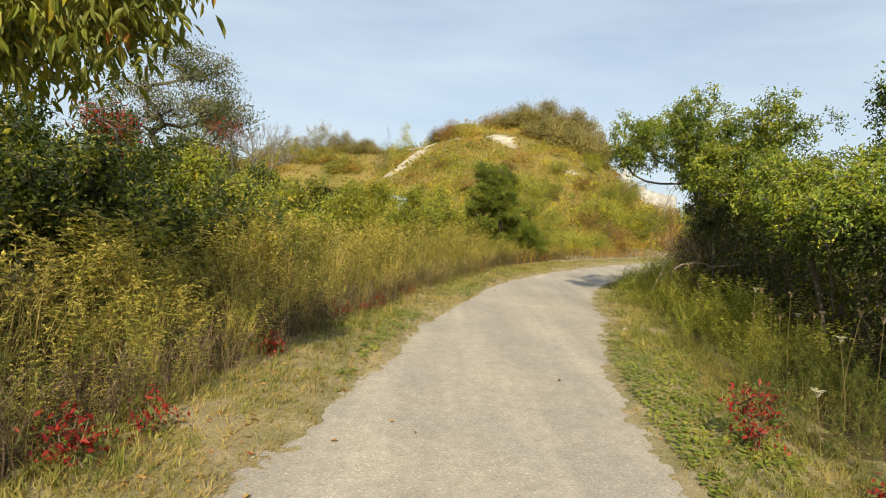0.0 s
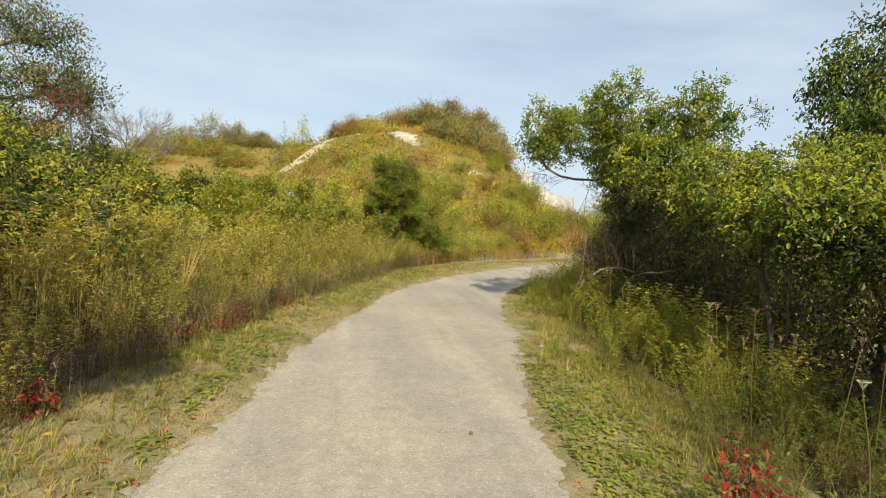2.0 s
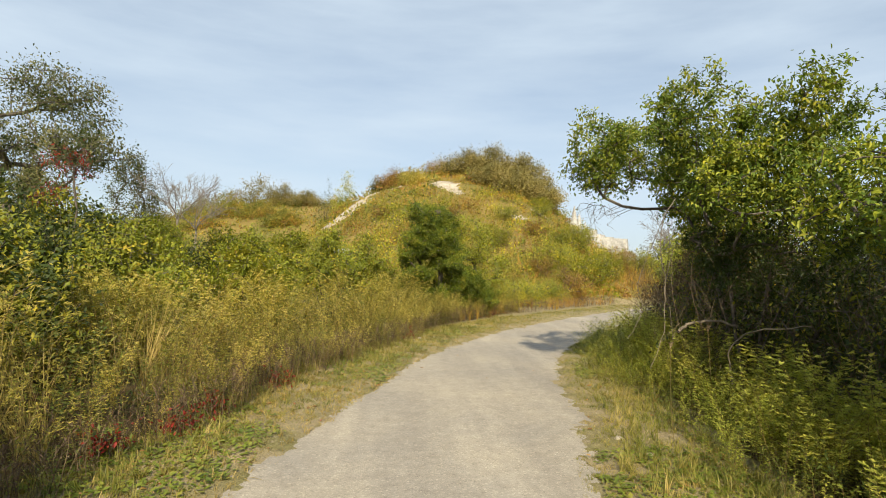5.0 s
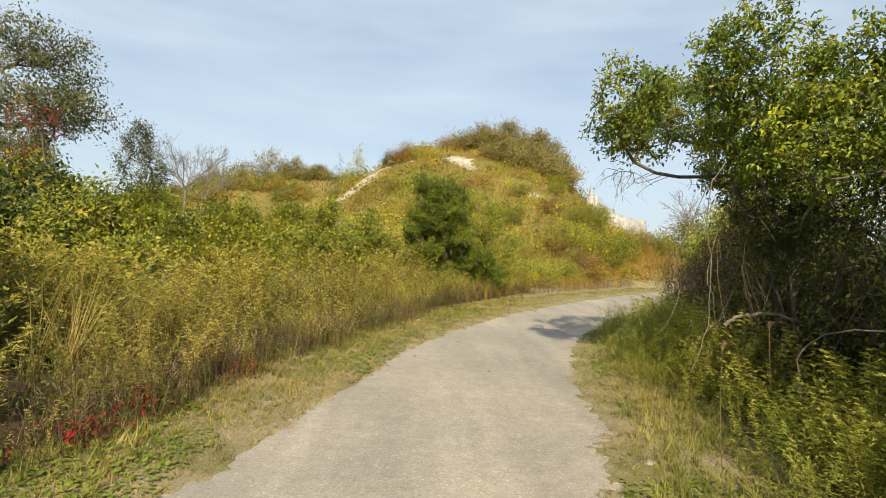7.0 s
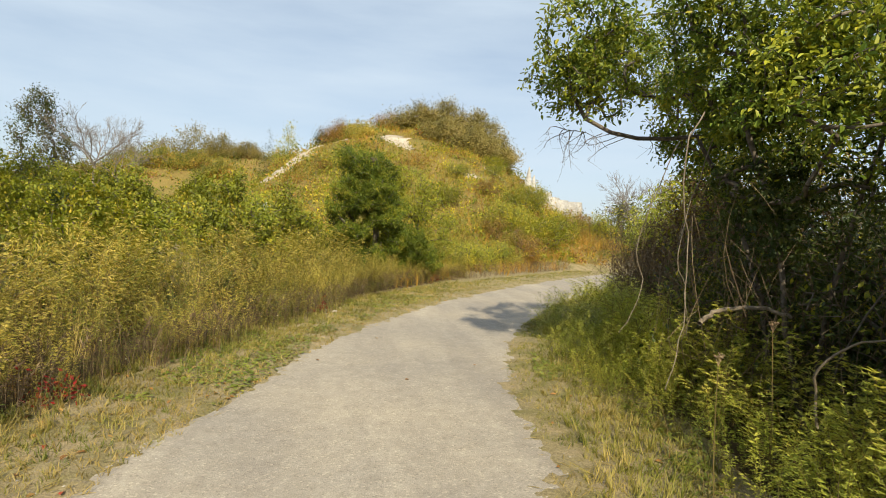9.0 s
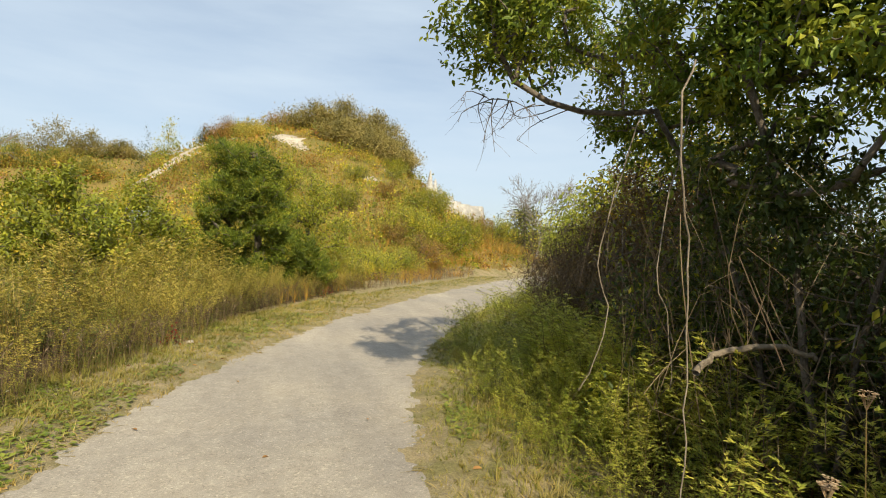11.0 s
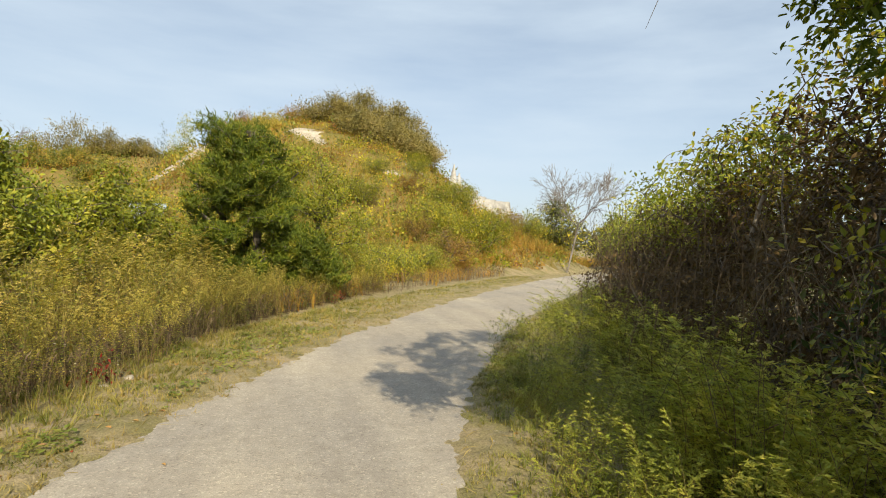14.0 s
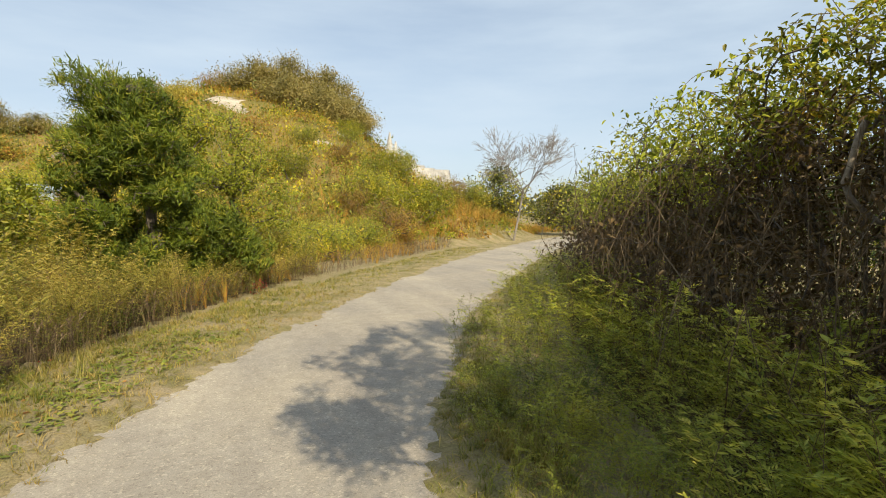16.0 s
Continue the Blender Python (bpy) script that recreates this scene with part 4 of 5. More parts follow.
# the spreading tree that overhangs the path
OVER = [(3.25, 10.5, 3.4, 0.44, 0.5, 0.40, 0.75), (3.35, 10.9, 2.95, 0.40, 0.7, 0.26, 0.8), (4.2, 9.6, 3.55, 0.65, 0.65, 0.55, 2.2), (5.0, 8.6, 3.4, 0.42, 0.42, 0.5, 1.3), (4.35, 9.9, 2.8, 0.5, 0.6, 0.45, 1.8), (4.85, 9.3, 3.0, 0.6, 0.7, 0.6, 2.0),
        (4.5, 8.8, 2.7, 0.75, 0.9, 0.6, 2.6), (4.6, 9.6, 1.9, 0.5, 0.8, 0.5, 1.2), (5.2, 8.2, 2.4, 0.7, 0.8, 0.7, 1.4), (5.5, 9.6, 3.2, 1.0, 1.2, 0.8, 2.0), (4.3, 11.0, 3.3, 0.9, 0.9, 0.6, 2.0), (5.0, 11.4, 2.75, 0.5, 0.6, 0.5, 1.5), (4.7, 8.3, 1.9, 0.5, 0.8, 0.45, 0.6), (5.6, 10.9, 2.4, 0.9, 0.9, 0.8, 1.2), (3.95, 11.7, 3.55, 0.65, 0.6, 0.35, 1.2), (4.8, 12.2, 3.75, 0.9, 0.7, 0.5, 1.5)]
TRUNKS = [[(4.85, 9.35, 0), (4.62, 9.4, 0.9), (4.55, 9.45, 1.6), (4.2, 9.5, 2.5)], [(4.9, 9.45, 0), (4.85, 9.3, 1.0), (4.9, 9.1, 2.0), (5.0, 8.9, 2.8)], [(4.75, 9.6, 0), (4.8, 9.9, 1.1), (4.7, 10.4, 2.1), (4.5, 10.7, 2.7)],
          [(4.8, 9.2, 0), (4.6, 8.9, 0.8), (4.7, 8.5, 1.6)], [(4.62, 10.65, 2.55), (4.2, 10.75, 2.5), (3.75, 10.7, 2.52), (3.4, 10.72, 2.72), (3.25, 10.6, 3.1)]]
# below 2.15 m the dark green paints in the shade under the crown
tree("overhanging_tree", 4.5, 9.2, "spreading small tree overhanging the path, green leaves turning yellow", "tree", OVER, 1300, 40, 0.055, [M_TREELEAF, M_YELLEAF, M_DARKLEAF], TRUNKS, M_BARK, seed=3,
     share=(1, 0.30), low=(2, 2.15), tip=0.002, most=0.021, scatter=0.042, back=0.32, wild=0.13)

# bare twigs that hang from the overhanging limb
rng = np.random.default_rng(77)
hang = thing("hanging_twigs", 4.0, 10.8, 2.5, "bare grey twigs hanging from the overhanging limb", "twigs")
for i in range(15):
    u = rng.uniform(0, 1)
    p = np.array([0.2 - 0.95 * u, -0.08 + 0.22 * u, 0.06 * u])
    far = rng.uniform(0.15, 0.42)
    e = p + [rng.normal(-0.1, 0.14), rng.normal(0.0, 0.12), -far * rng.uniform(0.4, 1.0)]
    mid = (p + e) / 2 + rng.normal(0, 0.04, 3)
    line = bend([p, mid, e], 6)
    so = Soup().add(*cord(line, 0.0045, 0.0014, 4))
    for k in range(4):
        q = line[rng.integers(2, 6)]
        e2 = q + rng.normal(0, 0.09, 3) - [0, 0, 0.05]
        so.add(*cord(bend([q, (q + e2) / 2 + rng.normal(0, 0.012, 3), e2], 4), 0.002, 0.0008, 3))
    part("twig", so, [M_BARK], hang)

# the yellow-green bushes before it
# low leaves of both bushes are coloured dark in place of their inner shade
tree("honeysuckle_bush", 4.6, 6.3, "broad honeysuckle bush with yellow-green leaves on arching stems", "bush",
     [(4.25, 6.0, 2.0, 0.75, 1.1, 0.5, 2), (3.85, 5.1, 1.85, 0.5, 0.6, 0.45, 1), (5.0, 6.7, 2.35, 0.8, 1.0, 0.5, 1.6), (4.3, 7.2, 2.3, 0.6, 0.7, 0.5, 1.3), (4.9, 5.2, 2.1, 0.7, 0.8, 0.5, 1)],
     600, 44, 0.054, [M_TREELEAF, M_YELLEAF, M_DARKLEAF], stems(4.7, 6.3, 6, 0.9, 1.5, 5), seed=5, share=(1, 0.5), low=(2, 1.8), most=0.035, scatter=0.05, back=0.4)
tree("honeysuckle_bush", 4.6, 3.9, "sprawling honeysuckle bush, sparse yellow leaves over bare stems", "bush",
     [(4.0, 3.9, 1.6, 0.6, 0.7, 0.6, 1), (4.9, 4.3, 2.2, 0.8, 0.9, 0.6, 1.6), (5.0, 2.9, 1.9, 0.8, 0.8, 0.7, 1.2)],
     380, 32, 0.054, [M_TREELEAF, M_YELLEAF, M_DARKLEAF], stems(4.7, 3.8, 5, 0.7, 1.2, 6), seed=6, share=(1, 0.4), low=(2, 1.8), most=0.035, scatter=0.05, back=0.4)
tree("tall_vine_tree", 7.4, 7.4, "tall tree draped with hanging leafy vines", "tree",
     [(6.9, 7.4, 4.2, 0.9, 1.0, 1.1, 2.2), (6.25, 7.6, 3.7, 0.55, 0.6, 0.7, 1.5), (7.6, 7.0, 5.2, 0.9, 0.9, 0.8, 1.4), (6.2, 7.2, 2.9, 0.7, 0.7, 0.6, 1.3), (7.6, 8.0, 3.2, 0.9, 0.9, 1.2, 1.6), (6.9, 7.2, 2.6, 0.9, 0.8, 0.8, 1.4)],
     640, 38, 0.062, [M_TREELEAF, M_YELLEAF, M_DARKLEAF], [[(7.5, 7.4, 0), (7.4, 7.3, 1.6), (7.3, 7.4, 3.0)], [(7.7, 7.6, 0), (7.9, 7.7, 1.8), (7.8, 7.3, 3.8)]], seed=7, share=(2, 0.45), droop=0.8, scatter=0.06, back=0.5)

# thicket behind, which closes the side of the path
BACK = [(5.5, 7.9, 1.9), (5.7, 9.9, 2.0), (5.3, 6.0, 1.7), (5.75, 11.1, 1.9), (5.45, 9.1, 1.7), (5.4, 10.3, 1.7), (6.0, 4.6, 2.5), (6.3, 2.2, 2.4), (5.9, 0.2, 2.3), (6.6, 6.3, 2.6), (6.7, 8.9, 2.7), (6.6, 10.9, 2.5), (8.3, 5.2, 2.7), (8.6, 9.6, 2.7), (8.8, 12.0, 2.8), (9.0, 2.0, 2.8), (6.2, -2.2, 2.6), (6.0, -5.0, 2.8)]
first = None
for i, (x, y, h) in enumerate(BACK):
    if i % 6 == 0:
        first = tree("thicket_shrub", x, y, "dense shrub of brown stems and dull green leaves", "shrub",
                     [(x, y, h * 0.62, 1.15, 1.15, h * 0.4, 2), (x + 0.2, y + 0.3, h * 0.3, 1.1, 1.1, h * 0.28, 1)], 210, 36, 0.062, [M_DARKLEAF, M_LEAF], stems(x, y, 5, 0.6, h * 0.5, 20 + i),
                     seed=30 + i, share=(1, 0.16), group="thicket beside the path", fine=False, scatter=0.13, most=0.04)
        h0 = h
    else:
        copy_thing(first, pose(x, y, float(ground_z(np.array([x]), np.array([y]))[0]) - 0.03, 0, 0, 95 * i) @ Matrix.Scale(h / h0, 4))

# the hedge of shrubs and vines on the inner side of the bend
HEDGE = [(6.6, 12.0, 3.3, 1.1), (7.15, 13.7, 2.95, 1.1), (7.55, 15.2, 2.7, 1.1), (8.15, 16.8, 2.45, 1.05), (9.35, 18.7, 2.2, 1.1), (11.0, 20.8, 2.2, 1.1), (13.2, 23.4, 2.2, 1.2), (15.8, 26.4, 2.2, 1.2)]
for i, (x, y, h, r) in enumerate(HEDGE):
    near = i < 5
    tree("hedge_shrub", x, y, "vine-covered hedge shrub, yellowing leaves over bare brown stems", "shrub",
         [(x, y, h * 0.78, r, r, h * 0.2, 2.2), (x - 0.45, y - 0.1, h * 0.66, r * 0.75, r, h * 0.26, 1.6), (x - 0.4, y - 0.1, h * 0.34, r, r, h * 0.32, 1.9), (x + 0.5, y + 0.2, h * 0.5, r, r, h * 0.4, 0.6)],
         560 if near else 150, 22, 0.06 if near else 0.10, [M_YELLEAF if 2 <= i <= 4 else M_HEDGELEAF, M_BRIGHT if 2 <= i <= 4 else M_YELLEAF, M_DRY], stems(x, y, 7, 0.75, h * 0.55, 50 + i), M_BARK, "hedge along the bend", 60 + i, share=(1, 0.5), fine=i < 3, most=0.02, tip=0.0022, scatter=0.075, back=0.4, low=(2, h * (0.74, 0.70, 0.64, 0.6, 0.6, 0.6, 0.6, 0.6)[i]))
for i, (x, y, h) in enumerate([(9.2, 14.6, 2.9), (10.3, 17.0, 2.7), (12.2, 19.4, 2.6), (15.0, 22.5, 2.7), (11.5, 15.0, 3.0), (18.5, 25.5, 2.8), (14.5, 18.0, 3.0)]):
    copy_thing(first, pose(x, y, -0.03, 0, 0, 77 * i) @ Matrix.Scale(h / h0, 4))

# brown tangle of stems and vines inside hedge and thicket
rng = np.random.default_rng(88)
so = Soup()
for i in range(1500):
    if i < 900:
        s, d = rng.uniform(10, 21), rng.uniform(2.45, 4.0)
        x, y = from_path(s, d)
        top = 1.5
    else:
        x, y, top = rng.uniform(4.35, 6.0), rng.uniform(2.0, 10.6), 1.5
    p = np.array([x, y, rng.uniform(0.0, 1.2)])
    a, k, h = rng.uniform(0, 6.28), rng.uniform(0.1, 0.5), rng.uniform(0.2, 0.8) * top
    e = p + [math.cos(a) * k, math.sin(a) * k, h]
    e[2] = min(e[2], 1.95)
    mid = (p + e) / 2 + rng.normal(0, 0.14, 3)
    tail = e + [math.cos(a + 1) * 0.3, math.sin(a + 1) * 0.3, rng.uniform(-0.6, -0.05)]
    so.add(*cord(bend([p, mid, e, tail], 9), rng.uniform(0.0015, 0.004), 0.001, 3))
stuff("vine_tangle", so, [M_TWIG], "brown tangle of bare vines and stems", "vines")

# pale vines, a broken limb and crooked stems under the tree
for name, pts, r, label, cat in (
        ("hanging_vine", [(3.95, 9.55, 2.5), (3.70, 9.35, 2.2), (3.63, 9.24, 1.8), (3.70, 9.27, 1.55), (3.69, 9.25, 1.2), (3.66, 9.2, 0.95), (3.5, 9.0, 0.72), (3.38, 8.9, 0.6)], 0.0055, "pale bare vine hanging in a loose curve", "vine"),
        ("hanging_vine", [(4.15, 10.2, 2.4), (3.85, 10.0, 1.9), (3.64, 9.85, 1.45), (3.68, 9.8, 1.2), (3.58, 9.75, 0.95), (3.45, 9.7, 0.8)], 0.0045, "thin pale vine hanging from the tree", "vine"),
        ("hanging_vine", [(4.3, 9.95, 2.4), (4.05, 9.8, 1.85), (3.9, 9.7, 1.4), (3.98, 9.68, 1.15), (4.0, 9.66, 0.8)], 0.0045, "thin pale vine hanging from the tree", "vine"),
        ("broken_limb", [(3.97, 9.47, 0.93), (4.08, 9.46, 1.02), (4.22, 9.42, 1.06), (4.42, 9.36, 1.07), (4.6, 9.32, 1.02)], 0.019, "weathered broken limb sticking out of the bushes", "branch"),
        ("bent_branch", [(3.95, 8.35, 0.55), (3.88, 8.3, 0.85), (3.9, 8.15, 1.03), (3.95, 7.9, 1.12), (4.1, 7.5, 1.2)], 0.008, "pale bent branch in the undergrowth", "branch"),
        ("bent_branch", [(6.15, 13.2, 1.9), (6.1, 13.25, 1.55), (6.2, 13.1, 1.35), (6.3, 12.8, 1.4), (6.5, 12.5, 1.5)], 0.02, "pale bent branch in the undergrowth", "branch"),
        ("bent_branch", [(5.9, 12.6, 0.3), (6.0, 12.7, 0.9), (6.05, 12.9, 1.5), (6.2, 13.1, 2.1)], 0.014, "pale bent branch in the undergrowth", "branch")):
    v, q = cord(bend(pts, 18) + np.random.default_rng(len(pts)).normal(0, 0.006, (18, 3)), r, r * (0.7 if "limb" in name else 0.5), 7)
    v = v - np.array(pts[0])
    ob = new(name, Soup().add(v, q).mesh(name, [M_PALEBARK], True))
    ob.location = pts[0]
    tagged(ob, label, cat)

# ---- left side ----
LEFT = [(-4.5, 6.7, 2.2, 0), (-4.9, 4.3, 2.3, 0), (-3.9, 9.6, 2.0, 0), (-6.2, 10.0, 2.9, 0), (-8.0, 12.8, 3.1, 0), (-7.4, 16.4, 3.0, 0), (-5.0, 13.6, 2.4, 0), (-5.3, 5.6, 2.60, 0), (-4.9, 8.0, 2.21, 0), (-7.0, 7.4, 2.99, 0), (-5.0, 10.6, 2.47, 1), (-3.9, 12.9, 2.15, 1), (-6.4, 12.6, 2.86, 0), (-5.6, 15.3, 2.30, 1), (-2.7, 15.4, 2.07, 1), (-1.3, 18.3, 2.53, 1), (-3.5, 18.9, 2.42, 1),
        (-0.7, 21.4, 2.5, 1), (-3.0, 22.5, 2.76, 1), (-6.2, 19.0, 2.53, 1), (-5.8, 23.6, 2.76, 0), (-8.8, 11.0, 3.38, 0), (-9.4, 15.0, 2.99, 0), (-8.6, 24.5, 3.10, 1), (-12.5, 26.0, 3.45, 1),
        (-7.2, 3.6, 3.12, 0), (-8.0, 0.5, 3.38, 0), (-17, 30, 3.91, 1), (-10.5, 30.5, 3.22, 1), (-5.0, 29.0, 2.76, 1), (-1.0, 27.0, 2.30, 1), (-22, 36, 4.14, 0), (-14, 37, 3.45, 1), (-3.5, 31.0, 2.4, 1)]
KIND = [("dark green shrub with dense small leaves", [M_DARKLEAF, M_LEAF]), ("olive-green shrub with leaves turning yellow", [M_LEAF, M_YELLEAF]), ("grey-green shrub with silvery leaves", [M_SAGE, M_LEAF])]
made = {}
for i, (x, y, h, k) in enumerate(LEFT):
    key = (k, i % 3 if k < 2 else 0)
    if key not in made:
        made[key] = (tree("meadow_shrub", x, y, KIND[k][0], "shrub",
                          [(x, y, h * 0.62, 1.0, 1.0, h * 0.36, 2), (x - 0.5, y + 0.4, h * 0.5, 0.7, 0.7, h * 0.34, 1), (x + 0.55, y - 0.3, h * 0.45, 0.75, 0.7, h * 0.33, 1), (x + 0.1, y, h * 0.88, 0.3, 0.35, h * 0.2, 0.5)],
                          260, 38, 0.085, KIND[k][1], stems(x, y, 6, 0.6, h * 0.5, 90 + i), M_BARK, "shrubs behind the meadow", 100 + i, share=(1, 0.35), fine=False, most=0.035, scatter=0.085), h)
    else:
        ob, h0 = made[key]
        copy_thing(ob, pose(x, y, float(ground_z(np.array([x]), np.array([y]))[0]) - 0.03, 0, 0, 67 * i) @ Matrix.Scale(h / h0, 4))

tree("grey_green_tree", -9.6, 19.4, "broad tree with fine grey-green leaves and dark limbs", "tree",
     [(-9.6, 19.2, 5.3, 2.2, 2.2, 1.3, 3), (-7.9, 18.4, 4.4, 1.3, 1.3, 0.7, 1.6), (-11.5, 19.5, 4.6, 1.6, 1.6, 1.1, 1.6), (-8.6, 18.0, 3.3, 1.0, 1.0, 0.4, 0.7), (-9.4, 19.8, 6.4, 1.3, 1.3, 0.7, 1.2)],
     460, 48, 0.10, [M_SAGE, M_DARKLEAF], [[(-9.6, 19.4, 0), (-9.5, 19.3, 1.6), (-9.2, 19.1, 3.0)], [(-9.6, 19.4, 1.2), (-10.2, 19.4, 2.6), (-10.8, 19.5, 3.8)]], seed=140, share=(1, 0.3), fine=False, tip=0.006, most=0.16, scatter=0.17, gap=0.3)
tree("cherry_tree", -4.3, 1.2, "cherry tree with long drooping yellow-green leaves", "tree",
     [(-2.45, 3.0, 2.95, 0.8, 0.5, 0.55, 2.4), (-1.75, 2.85, 2.75, 0.3, 0.3, 0.4, 0.9), (-2.6, 3.4, 2.9, 0.8, 0.8, 0.6, 1.4), (-4.9, 1.4, 3.8, 1.1, 1.1, 1.0, 1.6), (-4.2, 3.4, 3.0, 0.9, 0.9, 0.8, 1.0), (-3.5, 3.2, 3.3, 0.6, 0.5, 0.5, 0.9), (-3.8, 4.6, 3.1, 0.8, 0.7, 0.7, 1.7), (-3.0, 4.4, 3.2, 0.5, 0.5, 0.5, 0.8)],
     330, 26, 0.12, [M_CHERRY, M_LEAF], [[(-4.3, 1.2, 0), (-4.2, 1.3, 1.4), (-3.8, 1.5, 2.6)], [(-3.9, 1.45, 2.2), (-3.1, 2.3, 2.95), (-2.4, 2.8, 3.1)]], seed=150, share=(1, 0.2), width=0.3, droop=1.3, scatter=0.11, most=0.09, back=0.4)
for i, (x, y, z, h) in enumerate([(-4.7, 7.3, 2.6, 2.3), (-6.5, 15.6, 3.6, 3.1), (-7.6, 16.9, 3.0, 2.8)]):
    tree("sumac_shrub", x, y, "sumac shrub with deep red autumn leaves", "shrub", [(x, y, z, 0.5, 0.5, 0.25, 1)], 40, 12, 0.09, [M_RED, M_DARKLEAF], stems(x, y, 3, 0.25, z * 0.7, 160 + i), group="red sumacs", seed=160 + i,
         share=(1, 0.35), width=0.28, fine=False, droop=0.5)

# cedars and the bush between them
def cedar(x, y, lobes, seed, n):
    top = max(l[2] for l in lobes)
    return tree("red_cedar", x, y, "dense dark green red cedar with ragged upswept sprays", "cedar", [(x + l[0], y + l[1], *l[2:]) for l in lobes], n, 46, 0.13, [M_CEDAR], [[(x, y, 0), (x + 0.03, y, top * 0.5), (x - 0.1, y, top)]],
                group="cedars at the foot of the hill", seed=seed, width=0.17, scatter=0.05, back=0.35, stray=0.42, droop=-0.4, fine=False, most=0.09, wild=0.05)


r2 = np.random.default_rng(169)
FRONDS = []
for k in range(26):
    u = k / 25
    reach = 1.15 * (1 - 0.66 * u ** 1.5) * (0.7 + 0.3 * min(1, u * 5))
    t = 2.4 * k + r2.uniform(-0.4, 0.4)
    FRONDS.append((1.4 * reach * r2.uniform(0.45, 0.85) * math.cos(t) - 0.3 * u - 0.1, 0.9 * reach * math.sin(t), 0.4 + 3.15 * u, 0.58, 0.55, 0.30 + 0.06 * u, 1.2 - 0.4 * u))
cedar(1.95, 22.0, FRONDS, 170, 1500)
cedar(3.15, 21.7, [(0, 0, 0.85, 0.6, 0.5, 0.5, 1), (-0.25, 0, 1.3, 0.4, 0.4, 0.4, 0.6), (0.45, 0.1, 0.6, 0.45, 0.45, 0.4, 0.6)], 171, 240)
tree("yellowing_bush", 3.2, 23.9, "tall bush of small leaves turning yellow", "bush", [(3.1, 23.7, 2.7, 0.9, 0.8, 1.0, 2), (3.9, 23.7, 1.7, 0.8, 0.8, 0.9, 1.2), (2.5, 23.8, 3.2, 0.55, 0.55, 0.5, 0.7)], 330, 40, 0.07, [M_LEAF, M_YELLEAF], stems(3.2, 23.9, 5, 0.35, 1.5, 173), seed=173,
     share=(1, 0.5), fine=False)
# low bushes along the foot of the hill
LOW = [(5.6, 27.5, 1.3), (7.2, 29.5, 1.4), (9.0, 31.5, 1.9), (11.0, 34.0, 2.1), (13.0, 36.5, 1.8), (15.0, 39.5, 1.7), (4.0, 25.0, 1.2), (17.0, 41.5, 1.8), (8.5, 34.0, 1.5), (5.0, 30.5, 1.5), (12.0, 40.0, 1.7), (19.5, 45.0, 1.8), (22.0, 48.0, 1.8), (1.5, 33.5, 1.6), (-2.0, 35.5, 1.7), (3.5, 37.0, 1.4), (6.5, 38.5, 1.7), (10.0, 41.5, 1.5), (13.5, 44.0, 1.7), (8.0, 44.5, 1.2), (0.5, 41.0, 1.4), (-4.5, 40.5, 1.8), (-7.5, 44.0, 1.9),
       (4.5, 45.0, 1.1), (12.5, 51.5, 1.5), (-9.5, 49.5, 2.0), (-1.5, 47.5, 1.3), (9.5, 36.5, 1.6), (11.5, 47.5, 1.2), (-12.0, 54.0, 2.2), (-15.0, 58.0, 2.4)]
for i, (x, y, h) in enumerate(LOW):
    if i in (0, 1, 2):
        made["low", i] = (tree("hillside_bush", x, y, ("low rounded bush with yellow and olive leaves", "low dark olive bush on the slope", "low rust-brown bush on the slope")[i], "bush", [(x, y, h * 0.5, 1.2, 1.1, h * 0.5, 2), (x + 0.8, y + 0.2, h * 0.4, 0.8, 0.8, h * 0.4, 1)], 200, 40, 0.065,
                               [(M_SCRUBG, M_LEAF, M_RUST)[i], M_YELLEAF if i == 0 else M_SCRUBG], stems(x, y, 5, 0.5, h * 0.4, 180 + i), group="bushes at the foot of the hill", seed=180 + i, share=(1, 0.12), fine=False, scatter=0.11), h)
    else:
        ob, h0 = made["low", i % 3]
        copy_thing(ob, pose(x, y, float(ground_z(np.array([x]), np.array([y]))[0]) - 0.05, 0, 0, 53 * i) @ Matrix.Scale(h / h0, 4))

# ---- the hill: scrub, thickets, bare clay ----
rng = np.random.default_rng(200)


def clumps(rng, x, y, r, h, per, size):
    """Leafy mounds: lozenge leaves over half-balls that sit on the slope."""
    n = len(x)
    g = unit(rng.normal(0, 1, (n, per, 3)))
    g[..., 2] = np.abs(g[..., 2])
    k = rng.uniform(0.55, 1.08, (n, per, 1)) * (1 + 0.3 * rng.normal(0, 1, (n, per, 1)) ** 2 * 0.3)
    c = np.stack([x, y, ground_z(x, y) - 0.1], -1)
    p = c[:, None] + g * k * np.stack([r, r, h], -1)[:, None]
    d = g + rng.normal(0, 0.6, g.shape)
    return leaves(p.reshape(-1, 3), d.reshape(-1, 3), rng.normal(0, 1, (n * per, 3)) + [0, -0.4, 0.8], np.repeat(size, per) * rng.uniform(0.6, 1.3, n * per), 0.6, fine=False)


def hill_points(rng, n, x0, x1, y0, y1, low=0.25):
    x, y = rng.uniform(x0, x1, n), rng.uniform(y0, y1, n)
    k = hill(x, y) > low
    return x[k], y[k]


